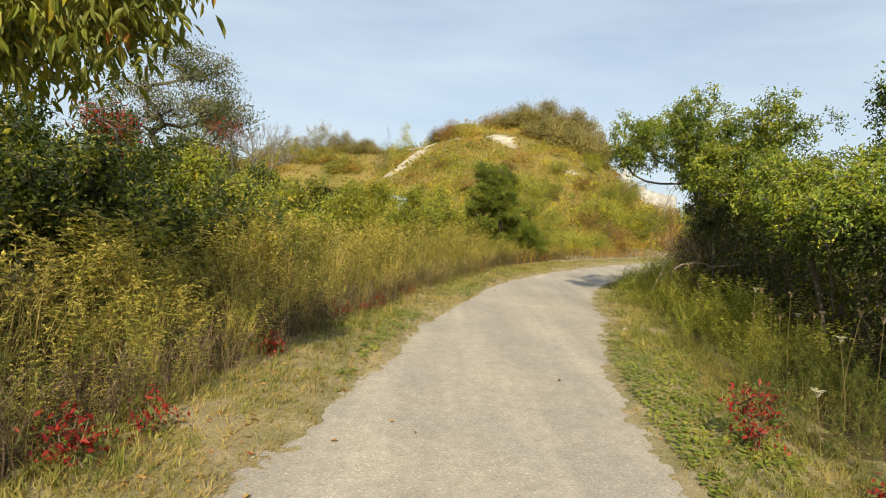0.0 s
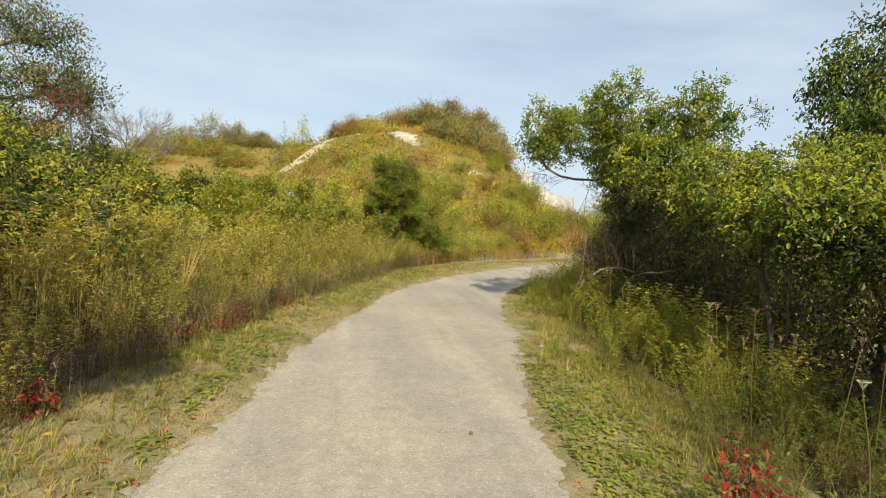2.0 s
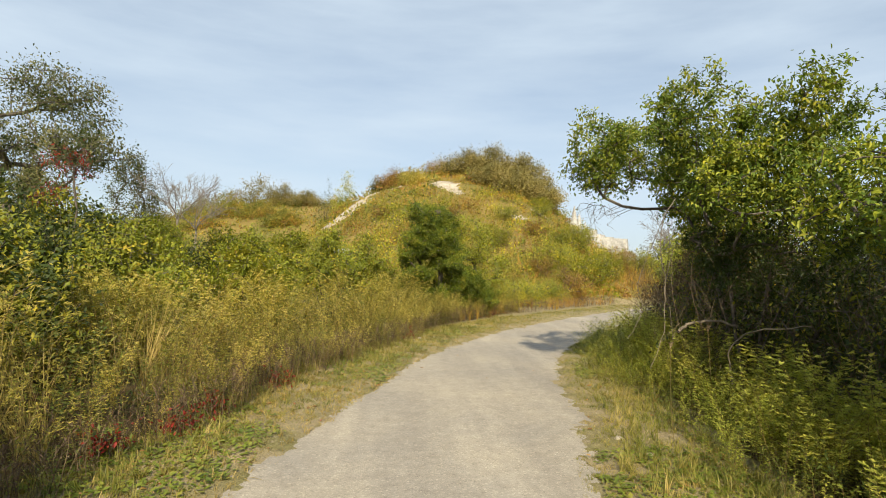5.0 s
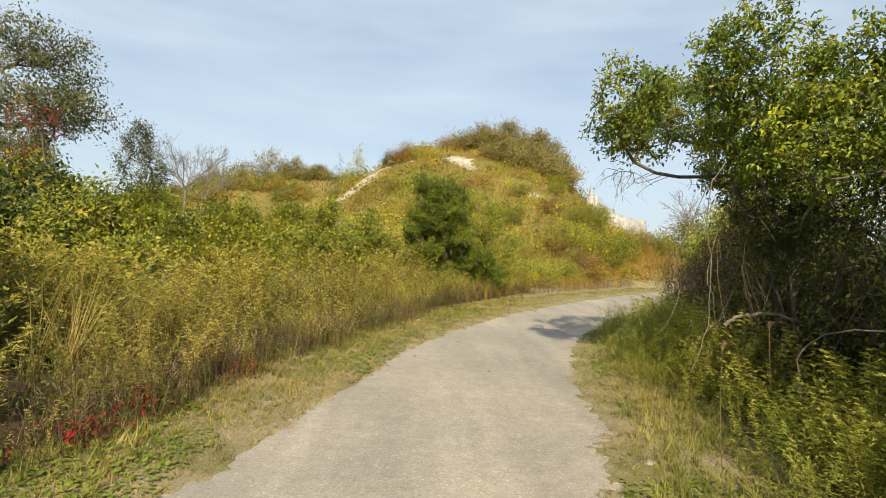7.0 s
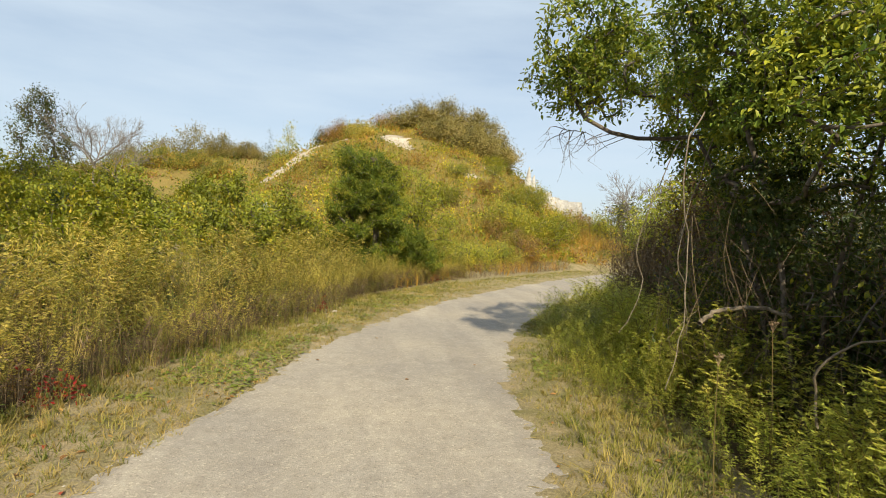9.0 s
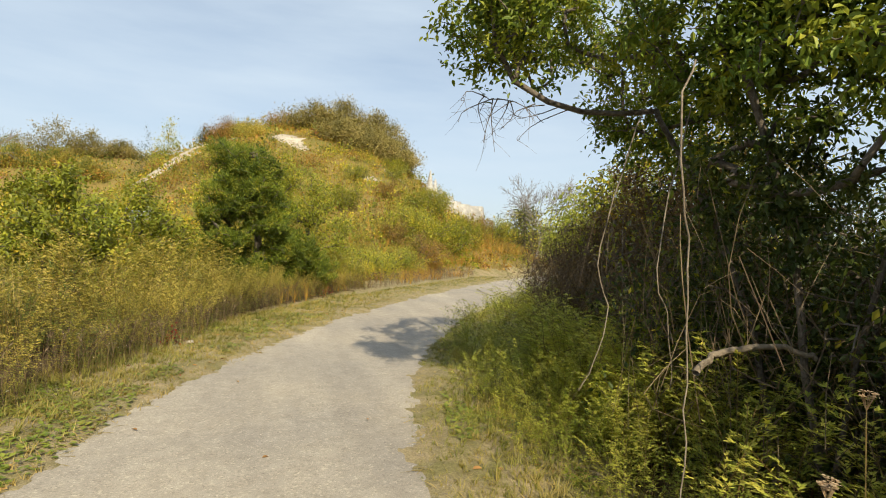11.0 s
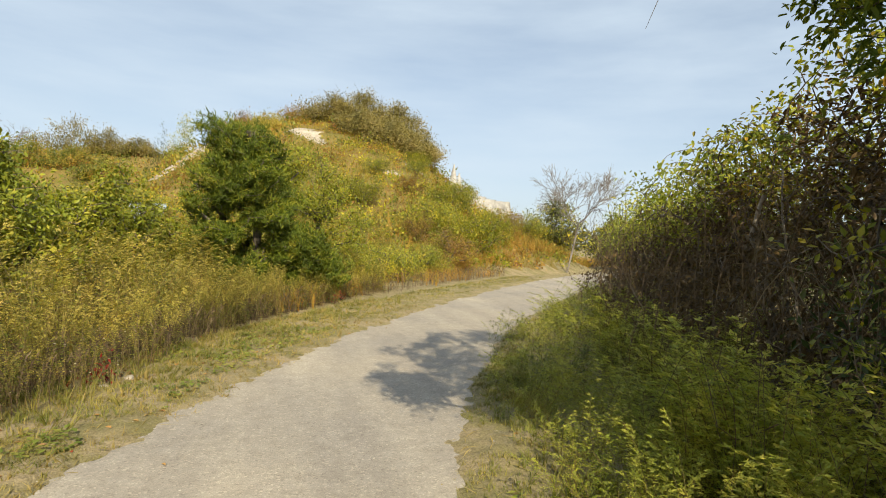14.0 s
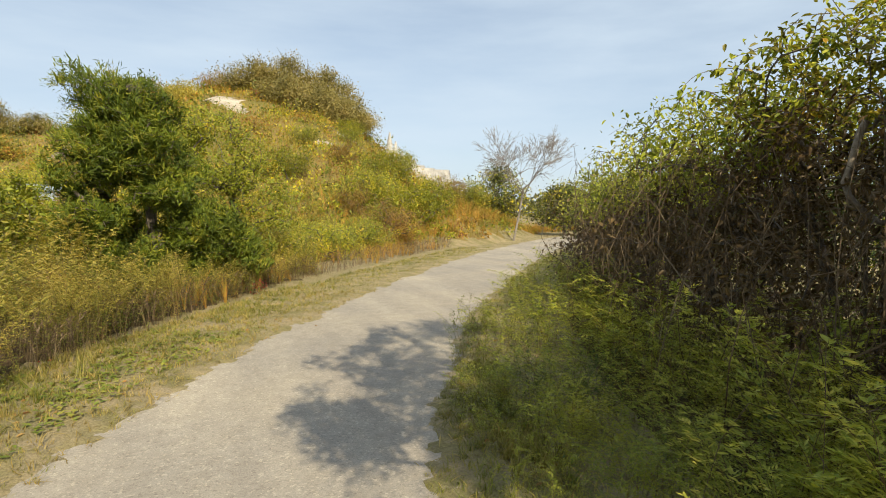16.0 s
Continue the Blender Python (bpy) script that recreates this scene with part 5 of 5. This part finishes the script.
SCARS = [[(-6.2, 51.5, 0.5), (-5.8, 54.4, 1.3), (-4.9, 56.6, 1.5), (-3.4, 58.6, 1.1), (-1.6, 58.6, 0.6), (0.3, 57.4, 0.4)], [(2.9, 54.6, 0.35), (3.6, 53.4, 0.7), (4.3, 52.4, 0.85), (5.0, 51.6, 0.7), (5.5, 51.0, 0.3)],
         [(8.3, 46.9, 0.35), (9.2, 46.5, 0.8), (10.2, 46.0, 0.4)], [(11.2, 49.6, 0.3), (11.9, 49.4, 0.5), (12.5, 49.8, 0.25)]]


def off_scar(x, y):
    k = np.hypot(x - 17.2, (y - 51.8) * 0.8) > 2.6
    for line in SCARS:
        p = bend(line, 30)
        d = np.hypot(x[:, None] - p[:, 0], y[:, None] - p[:, 1]) - p[:, 2] * 0.85
        k &= d.min(1) > 0.45
    return k


so = Soup()
x, y = hill_points(rng, 2600, -18, 30, 31, 66)
k = off_scar(x, y)
x, y = x[k], y[k]
w = waves(x, y, 0.33, 205)
r = rng.uniform(0.3, 0.95, len(x)) * (1 + 0.3 * w)
so.add(*clumps(rng, x, y, r, r * rng.uniform(0.5, 0.9, len(x)), 34, np.full(len(x), 0.14)))
x, y = hill_points(rng, 2200, -75, 8, 50, 92, 0.8)
k = off_scar(x, y)
x, y = x[k], y[k]
r = rng.uniform(0.6, 1.3, len(x))
so.add(*clumps(rng, x, y, r, r * 0.7, 22, np.full(len(x), 0.26)))
x, y = rng.uniform(-45, 17, 420), rng.normal(0, 1, 420)
y = np.where(x < -8, 80 + 2.5 * y, 61 + 1.8 * y)
r = rng.uniform(0.4, 1.25, len(x))
k = off_scar(x, y) & (waves(x, x * 0, 0.5, 209) > -0.5)
so.add(*clumps(rng, x[k], y[k], r[k], r[k] * rng.uniform(0.7, 1.3, k.sum()), 40, np.full(k.sum(), 0.2)))
stuff("hill_scrub", so, [M_SCRUB], "rusty ochre and olive scrub covering the hill", "scrub")

so = Soup()
x, y = hill_points(rng, 1300, -16, 28, 31, 62)
k = off_scar(x, y) & (waves(x, y, 0.45, 207) + 0.045 * (46 - y) > -0.15)
x, y = x[k], y[k]
r = 0.35 + 1.15 * rng.uniform(0, 1, len(x)) ** 2
tall = r * rng.uniform(0.7, 1.25, len(x))
sort = waves(x, y, 0.8, 208) + rng.normal(0, 0.5, len(x))
for m, k in enumerate((np.abs(sort) < 0.35, sort >= 0.35, sort <= -0.35)):
    so.add(*clumps(rng, x[k], y[k], r[k], tall[k], 66, np.full(k.sum(), 0.15)), m)
stuff("hill_shrubs", so, [M_SCRUBG, M_LEAF, M_RUST], "olive and yellow shrubs scattered on the slope", "shrubs")

# dry grass standing between the clumps
so = Soup()
x, y = hill_points(rng, 7000, -12, 24, 31, 60)
k = off_scar(x, y)
spread(so, [tuft(rng, 5, 1.0, 0.03, 0.5, 2) for _ in range(5)], on_ground(x[k], y[k]), rng.uniform(0.35, 0.8, k.sum()), rng, 0.2)
stuff("hill_grass", so, [M_HILLGRASS, M_HILLGRASS], "rusty dry grass on the hillside", "grass")


def hilltop(name, x, y, w, d, h, label, mats, seed, n=150, per=26, size=0.2, bark=M_TWIG, up=0.5, group="thickets on the hilltop"):
    return tree(name, x, y, label, "thicket", [(x, y, h * 0.3, w, d, h * 0.5, 2), (x + w * 0.6, y - d * 0.3, h * 0.16, w * 0.8, d * 0.9, h * 0.4, 1.2), (x - w * 0.6, y - d * 0.2, h * 0.16, w * 0.8, d * 0.9, h * 0.4, 1.2), (x + 0.15 * w, y, h * 0.72, w * 0.35, d * 0.5, h * 0.22, 0.4)],
                n, per, size, mats, stems(x, y, 6, w * 0.5, h * 0.4, seed), bark, group, seed, fine=False, scatter=0.28, most=0.06, droop=-up, tip=0.004, gap=0.5, sides=3)


for i, (x, y, w, d, h, n) in enumerate([(6.3, 58.5, 2.2, 1.8, 2.3, 200), (9.0, 58.5, 2.4, 2.0, 3.2, 330), (12.0, 58.5, 2.4, 2.0, 3.3, 320), (14.8, 59.0, 1.5, 1.5, 2.6, 160),
                                        (8.2, 54.6, 1.9, 1.5, 2.2, 220), (10.6, 53.8, 1.9, 1.4, 2.3, 220), (13.0, 55.2, 1.7, 1.4, 2.3, 200), (11.0, 56.0, 2.2, 1.4, 2.6, 220)]):
    hilltop("hilltop_thicket", x, y, w, d, h, "wind-swept grey-green thicket on the hilltop", [M_THICKET, M_SAGE], 211 + 20 * i, n, 40, 0.18, up=0.2)
hilltop("hilltop_thicket", -0.9, 60.0, 1.2, 1.1, 1.9, "rusty brown thicket on the hilltop", [M_RUST, M_SCRUB], 214, 150, 36, 0.13)
hilltop("hilltop_thicket", 1.0, 59.5, 1.1, 1.0, 1.5, "rusty brown thicket on the hilltop", [M_SCRUB, M_RUST], 215, 150, 36, 0.13)
hilltop("hilltop_thicket", 3.9, 61.5, 1.5, 1.2, 1.5, "rusty brown thicket on the hilltop", [M_RUST, M_SCRUBG], 216, 150, 36, 0.13)
hilltop("hilltop_bush", 1.5, 57.2, 1.1, 0.8, 1.3, "pale yellow bush beside the clay scar", [M_PLUME, M_SCRUBG], 224, 130, 40, 0.11)
hilltop("hilltop_bush", -2.5, 60.6, 0.5, 0.5, 1.5, "small dark bush on the rim of the hill", [M_FARLEAF, M_SAGE], 225, 60, 34, 0.12)
hilltop("hilltop_bush", 14.0, 60.2, 0.45, 0.45, 3.6, "small dark conifer above the hilltop thicket", [M_FARLEAF, M_DARKLEAF], 226, 90, 34, 0.13)
hilltop("ridge_bush", -6.3, 66.0, 1.3, 1.0, 6.6, "rounded yellow-green bush on the ridge line", [M_SCRUBG, M_SCRUBG], 218, 150, 36, 0.16, group="bushes on the ridge")
hilltop("ridge_bush", -8.9, 70.0, 1.0, 0.9, 6.0, "thin grey bush on the ridge line", [M_FARLEAF, M_SAGE], 219, 90, 20, 0.14, group="bushes on the ridge")
for i, (x, y, w, h, rust) in enumerate([(-19.5, 80.0, 3.0, 4.6, 0), (-23.5, 79.0, 2.6, 3.2, 1), (-16.2, 80.0, 1.8, 3.0, 0), (-26.5, 78.0, 2.2, 2.6, 1), (-21.5, 75.0, 2.4, 2.6, 1), (-17.5, 74.0, 2.6, 2.4, 1), (-12.5, 79.0, 1.6, 2.2, 0), (-24.0, 72.0, 2.4, 2.2, 1), (-14.0, 71.0, 2.2, 2.0, 1), (-29.5, 74.0, 2.4, 2.6, 0)]):
    hilltop("ridge_tree", x, y, w, w * 0.7, h, "ochre-brown rounded scrub tree on the far ridge" if rust else "broad rounded olive-brown tree on the far ridge", [M_SCRUB, M_RUST] if rust else [M_THICKET, M_SCRUBG], 270 + i, 170, 36, 0.2, group="trees on the far ridge")

# bare whippy shoots that stand above the hilltop thicket
so = Soup()
for i in range(60):
    x, y = rng.uniform(6, 15.5), rng.uniform(57.5, 59.5)
    z = float(ground_z(np.array([x]), np.array([y]))[0])
    h = rng.uniform(2.0, 3.6) * (1 - abs(x - 10) / 14)
    p = np.array([x, y, z])
    so.add(*cord(bend([p, p + [0.1, 0, h * 0.6], p + [rng.normal(-0.3, 0.3), 0, h]], 4), 0.02, 0.008, 3))
stuff("bare_shoots", so, [M_TWIG], "bare whippy shoots above the hilltop thicket", "twigs")

for i, line in enumerate(SCARS):
    p = bend(line, 34)
    t = unit(np.gradient(p[:, :2], axis=0))
    c = np.linspace(-1, 1, 9)
    ragged = 1 + 0.4 * np.random.default_rng(230 + i).normal(0, 1, (34, 9)) * (np.abs(c) > 0.6)
    wide = p[:, 2:3] * c * ragged
    x, y = p[:, :1] + t[:, 1:] * wide, p[:, 1:2] - t[:, :1] * wide
    z = ground_z(x, y) + 0.09 * (1 - np.abs(c) ** 3) - 0.03
    ob = sheet("bare_clay", x, y, z, [M_CLAY])
    tagged(ob, "eroded bare patch of pale clay on the hillside", "clay scar", kind="structure")

# the white clay outcrop on the hill's shoulder
so = Soup()
r2 = np.random.default_rng(240)
for cx, cz, wx, hh in ((16.45, 2.5, 0.62, 5.4), (16.95, 2.5, 0.66, 4.7), (17.5, 2.5, 0.62, 3.9), (18.1, 2.4, 0.6, 3.3), (18.8, 2.2, 0.66, 3.1), (19.6, 2.0, 0.7, 3.1), (20.4, 1.8, 0.7, 3.2), (21.1, 1.7, 0.55, 3.3)):
    u = np.linspace(0, 1, 9)
    t = np.arange(10) * 2 * np.pi / 10
    taper = np.where(hh > 3.5, 1.0 - 0.93 * u ** 1.9, np.where(u < 0.93, 1.0, 0.85))
    rr = wx * taper[:, None] * (1 + 0.16 * np.cos(t * 3 + cx) + r2.normal(0, 0.07, (9, 10)))
    v = np.stack([cx + rr * np.cos(t), 54.5 + rr * np.sin(t), cz + hh * u[:, None] + 0 * t], -1)
    k, i = np.arange(8)[:, None], np.arange(10)
    q = np.stack([k * 10 + i, k * 10 + (i + 1) % 10, (k + 1) * 10 + (i + 1) % 10, (k + 1) * 10 + i], -1).reshape(-1, 4)
    so.add(v.reshape(-1, 3), q)
    so.add(np.stack([cx + rr[-1] * np.cos(t), 54.5 + rr[-1] * np.sin(t), 0 * t + cz + hh], -1), [[0, 1, 2, 3], [0, 3, 4, 9], [4, 5, 8, 9], [5, 6, 7, 8]])
ob = new("clay_outcrop", so.mesh("clay_outcrop", [M_WHITE], True))
tagged(ob, "pale grooved clay outcrop on the shoulder of the hill", "outcrop", kind="structure")

# ---- far trees ----
def forked(rng, start, way, length, r, depth, out):
    """Limbs that fork again and again, straight and ever finer."""
    mid = start + way * length * 0.5 + rng.normal(0, 0.03 * length, 3)
    end = start + way * length + rng.normal(0, 0.04 * length, 3)
    out.append((start, mid, r, r * 0.88))
    out.append((mid, end, r * 0.88, r * 0.72))
    if depth:
        for k in range(3 if depth > 1 else 4):
            d = unit(way + rng.normal(0, 0.42, 3) + [0, 0, 0.10])
            forked(rng, end if k < 2 else mid, d, length * rng.uniform(0.62, 0.86), r * rng.uniform(0.5, 0.66), depth - 1, out)


def bare_tree(name, x, y, lean, trunk, limb, r, depth, seed, label):
    rng = np.random.default_rng(seed)
    ob = thing(name, x, y, float(ground_z(np.array([x]), np.array([y]))[0]) - 0.05, label, "tree")
    out, top = [], np.array([*lean, trunk])
    line = bend([(0, 0, 0), top * 0.5 + [0.03, 0, 0], top], 6)
    so = Soup().add(*cord(line, r, r * 0.75, 8))
    part("trunk", so, [M_SILVER], ob, smooth=True)
    for k in range(4):
        t = k * 1.6 + rng.uniform(-0.3, 0.3)
        forked(rng, line[-1] - [0, 0, 0.12 * k], unit(np.array([math.cos(t) * 0.75, math.sin(t) * 0.75, 0.75])), limb, r * 0.55, depth, out)
    a, e, ra, rb = (np.array(v) for v in zip(*out))
    part("crown", Soup().add(*rods(a, e, np.maximum(ra, 0.006), np.maximum(rb, 0.005), 4)), [M_SILVER], ob)


bare_tree("bare_tree", 16.55, 35.0, (0.5, -0.1), 2.6, 1.15, 0.06, 5, 250, "leafless tree with a leaning pale trunk and fine branches")
bare_tree("bare_grey_tree", -18.7, 56.0, (0.1, 0.0), 4.6, 1.6, 0.11, 5, 281, "leafless grey tree with fine upright branches")
bare_tree("bare_grey_tree", -19.9, 54.5, (0.2, 0.0), 5.6, 1.8, 0.12, 5, 280, "leafless grey tree with fine upright branches")
FAR = [(-23.3, 53.4, 11.0, 2.3, 0), (-29.5, 50.0, 9.3, 1.3, 0), (20.0, 43.0, 3.6, 2.0, 1), (23.0, 40.0, 3.2, 1.8, 1), (27.0, 47.0, 3.2, 2.2, 0), (25.5, 37.5, 3.0, 1.8, 1), (31.0, 50.0, 3.6, 2.4, 1), (29.0, 40.0, 3.2, 2.0, 0), (34.0, 45.0, 3.6, 2.4, 1), (22.0, 33.0, 2.8, 1.6, 1),
       (26.0, 31.0, 3.0, 1.8, 0), (33.0, 36.0, 3.4, 2.2, 1), (20.5, 29.0, 2.8, 1.7, 1)]
for i, (x, y, h, r, k) in enumerate(FAR):
    if i < 4:
        made["far", i] = (tree("far_tree", x, y, "far rounded tree of dull green and brown leaves" if k else "dark evergreen standing behind the meadow", "tree",
                               [(x, y, h * 0.55, r, r, h * 0.42, 2), (x + r * 0.4, y, h * 0.4, r * 0.8, r * 0.8, h * 0.35, 1), (x, y, h * 0.85, r * 0.5, r * 0.5, h * 0.16, 0.7)], 420 if i < 2 else 190, 26, 0.2, [M_FARLEAF, M_SCRUBG if k else M_DARKLEAF],
                               None, M_BARK, "trees beyond the bend", 260 + i, share=(1, 0.4), fine=False, scatter=0.25, tip=0.008, gap=0.4, sides=4), h)
    else:
        ob, h0 = made["far", 2 + i % 2]
        copy_thing(ob, pose(x, y, float(ground_z(np.array([x]), np.array([y]))[0]) - 0.05, 0, 0, 41 * i) @ Matrix.Scale(h / h0, 4))
# woods that close the place all round
so = Soup()
n = 1500
a = rng.uniform(0, 6.28, n)
R = rng.uniform(120, 260, n)
x, y = R * np.cos(a), R * np.sin(a) + 20
k = (y < 40) | (np.abs(x) > 70)
x, y, R = x[k], y[k], R[k]
so.add(*clumps(rng, x, y, R * 0.03, R * 0.035, 24, R * 0.012))
stuff("far_woods", so, [M_FARLEAF], "distant band of mixed autumn woods", "woods")

# ---- small things beside the path ----
def red_shrub(x, y, h, n, seed, label="small red-leaved shrub beside the path"):
    tree("red_shrub", x, y, label, "shrub", [(x, y, h * 0.62, h * 0.45, h * 0.45, h * 0.36, 1)], n, 9, 0.055, [M_RED, M_GREEN], stems(x, y, 3, h * 0.2, h * 0.5, seed), M_TWIG, "red shrubs by the path", seed, share=(1, 0.25), tip=0.002,
         scatter=0.03, fine=False, width=0.42, gap=0.1)


for i, (x, y, h, n) in enumerate([(2.35, 3.75, 0.55, 34), (-2.0, 2.75, 0.38, 30), (-1.85, 3.25, 0.3, 16), (-1.75, 5.4, 0.3, 26), (-1.45, 7.6, 0.32, 30), (-1.2, 8.3, 0.28, 20), (-1.15, 8.9, 0.32, 24), (2.75, 3.0, 0.22, 14), (0.9, 15.2, 0.3, 16), (3.6, 21.2, 0.3, 12), (-0.75, 10.3, 0.3, 20),
                                 (3.0, 4.7, 0.3, 12)]):
    red_shrub(x, y, h, n, 300 + i)


def lace(x, y, h, seed, white):
    """A wild carrot: thin stalk with a flat or cupped flower head."""
    r = np.random.default_rng(seed)
    z = float(ground_z(np.array([x]), np.array([y]))[0])
    ob = thing("wild_carrot", x, y, z, "wild carrot with an open white flower head" if white else "wild carrot with a cupped brown seed head", "wildflower", "wild carrots by the path")
    top = np.array([r.normal(-0.06, 0.06), r.normal(0, 0.06), h])
    part("stalk", Soup().add(*cord(bend([(0, 0, 0), top * 0.5 + r.normal(0, 0.02, 3), top], 8), 0.0032, 0.002, 4)), [M_STALK], ob)
    so, rad = Soup(), 0.033 if white else 0.026
    n = 34
    t, k = r.uniform(0, 6.28, n), np.sqrt(r.uniform(0.02, 1, n))
    e = top + np.stack([np.cos(t) * rad * k, np.sin(t) * rad * k, 0.035 + (0.012 if white else 0.03) * k ** 2], 1)
    so.add(*rods(np.tile(top, (n, 1)), e, np.full(n, 0.0008), np.full(n, 0.0006), 3))
    t2 = r.uniform(0, 6.28, n * 4)
    so.add(*leaves(np.repeat(e, 4, 0), np.stack([np.cos(t2), np.sin(t2), 0.25 + 0 * t2], 1), np.tile([0, 0, 1.0], (n * 4, 1)), np.full(n * 4, 0.011), 0.8, fine=False))
    part("flower_head", so, [M_WHITEFL if white else M_HEAD], ob)


r2 = np.random.default_rng(320)
for i in range(12):
    s, d = r2.uniform(4.0, 6.4), 0
    x, y = from_path(s, right_edge(s) + r2.uniform(0.2, 0.95))
    lace(float(x), float(y), r2.uniform(0.7, 0.98), 330 + i, i % 4 == 0)
for i, (x, y, h) in enumerate([(2.15, 2.65, 0.72), (3.35, 8.3, 0.85), (3.9, 8.6, 1.0)]):
    lace(x, y, h, 350 + i, i < 1)

# white asters and yellow daisies at the meadow edge
so = Soup()
x, y, u, s = field(r2, 260, 2, 16, lambda s: left_far(s) + 0.25, lambda s: left_far(s) - 0.5, 1.3)
p = on_ground(x, y, 0)
h = r2.uniform(0.08, 0.5, len(x))
keep = waves(x, y, 2.2, 361) > 0.3
p, h = p[keep], h[keep]
tops = p + np.stack([r2.normal(0, 0.03, len(p)), r2.normal(0, 0.03, len(p)), h], 1)
so.add(*rods(p, tops, np.full(len(p), 0.0015), np.full(len(p), 0.001), 3), 0)
t = r2.uniform(0, 6.28, len(p) * 9)
so.add(*leaves(np.repeat(tops, 9, 0), np.stack([np.cos(t), np.sin(t), 0.3 + 0 * t], 1), np.tile([0, 0, 1.0], (len(t), 1)), np.full(len(t), 0.013), 0.5, fine=False), 1)
stuff("white_asters", so, [M_STALK, M_WHITEFL], "small white asters among the weeds", "flowers")


def rock(x, y, r, seed, label):
    bm = bmesh.new()
    bmesh.ops.create_icosphere(bm, subdivisions=3, radius=r)
    for v in bm.verts:
        k = 1 + 0.25 * noise.noise(v.co * (1.6 / r) + Vector((seed, 0, 0))) + 0.08 * noise.noise(v.co * (5 / r))
        v.co = Vector((v.co.x * k * 1.25, v.co.y * k, v.co.z * k * 0.5))
    me = bpy.data.meshes.new("stone")
    bm.to_mesh(me)
    bm.free()
    me.materials.append(M_CLAY)
    ob = new("stone", me)
    ob.location = (x, y, float(ground_z(np.array([x]), np.array([y]))[0]) + r * 0.22)
    tagged(ob, label, "stone", "stones on the verge")


rock(2.83, 8.35, 0.045, 3, "small pale stone lying in the verge grass")
rock(2.95, 7.9, 0.025, 5, "small pale stone lying in the verge grass")
rock(1.15, 15.3, 0.05, 8, "pale stone lying on the bare verge")
rock(1.0, 15.0, 0.03, 9, "pale stone lying on the bare verge")
rock(0.35, 1.0, 0.02, 4, "small pale stone on the gravel path")


def shed(x, y, turn):
    """A small far shed: boarded walls under a pale lean-to roof."""
    z = float(ground_z(np.array([x]), np.array([y]))[0]) - 0.62
    ob = thing("shed", x, y, z, "small pale blue shed far behind the cedars", "shed")
    ob.rotation_euler = (0, 0, radians(turn))

    def block(x0, y0, z0, x1, y1, z1, rise=0.0):
        v = [(x0, y0, z0), (x1, y0, z0), (x1, y1, z0), (x0, y1, z0), (x0, y0, z1), (x1, y0, z1), (x1, y1, z1 + rise), (x0, y1, z1 + rise)]
        return v, [[0, 3, 2, 1], [4, 5, 6, 7], [0, 1, 5, 4], [1, 2, 6, 5], [2, 3, 7, 6], [3, 0, 4, 7]]

    walls = Soup().add(*block(-0.7, -0.6, 0, 0.7, 0.6, 1.1, 0.25))
    for k in range(9):
        walls.add(*block(-0.7 + 0.157 * k, -0.62, 0.02, -0.57 + 0.157 * k, -0.602, 1.08))
    part("walls", walls, [M_SHED], ob)
    lid = Soup()
    v, q = block(-0.8, -0.75, 1.12, 0.8, 0.75, 1.16, 0.3)
    v = [(a, b, c + (0.3 if b > 0 and c < 1.2 else 0)) for a, b, c in v]
    part("roof", lid.add(v, q), [M_SHED], ob, "pale blue-grey sheet roof")


shed(-3.75, 40.2, 8)


def vine_spray(x, y, z, way, length, droop, n, leaf, seed, label):
    """A vine shoot that arches out of the hedge, with leaves hanging along it."""
    r = np.random.default_rng(seed)
    ob = thing("vine_spray", x, y, z, label, "vine", "vine shoots on the hedge")
    w = unit(np.array([*way, 0.0]))
    line = bend([(0, 0, 0), w * length * 0.4 + [0, 0, droop * 0.6], w * length * 0.8 + [0, 0, droop * 0.4], w * length + [0, 0, -droop * 0.4]], 14)
    part("stem", Soup().add(*cord(line, 0.004, 0.0015, 4)), [M_TWIG], ob)
    u = np.sort(r.uniform(0.1, 1, n)) * 13
    at = np.stack([np.interp(u, np.arange(14), line[:, i]) for i in range(3)], 1)
    side = np.where(np.arange(n) % 2, 1.0, -1.0)
    d = np.stack([w[0] * 0.3 - w[1] * side * 0.5, w[1] * 0.3 + w[0] * side * 0.5, r.uniform(-1.1, -0.3, n)], 1)
    part("leaves", Soup().add(*leaves(at, d, np.tile([0, -0.6, 0.8], (n, 1)) + r.normal(0, 0.3, (n, 3)), leaf * r.uniform(0.7, 1.2, n), 0.45)), [M_CLOVER], ob)


for i, (x, y, z, way, length, droop, n, leaf) in enumerate([(6.5, 14.05, 2.55, (-0.55, 0.5), 0.75, 0.22, 22, 0.10), (6.7, 13.7, 2.62, (-0.5, -0.15), 0.55, 0.3, 24, 0.12), (6.55, 13.9, 2.6, (-0.2, 0.3), 0.5, 0.4, 18, 0.10),
                                                         (6.75, 14.6, 2.5, (-0.6, 0.1), 0.6, 0.2, 16, 0.09), (6.35, 13.2, 2.45, (-0.5, -0.4), 0.5, 0.35, 16, 0.11)]):
    vine_spray(x, y, z - 0.2, way, length * 0.75, droop * 0.6, n, leaf * 0.8, 400 + i, "bright green vine shoot with hanging leaves above the hedge")
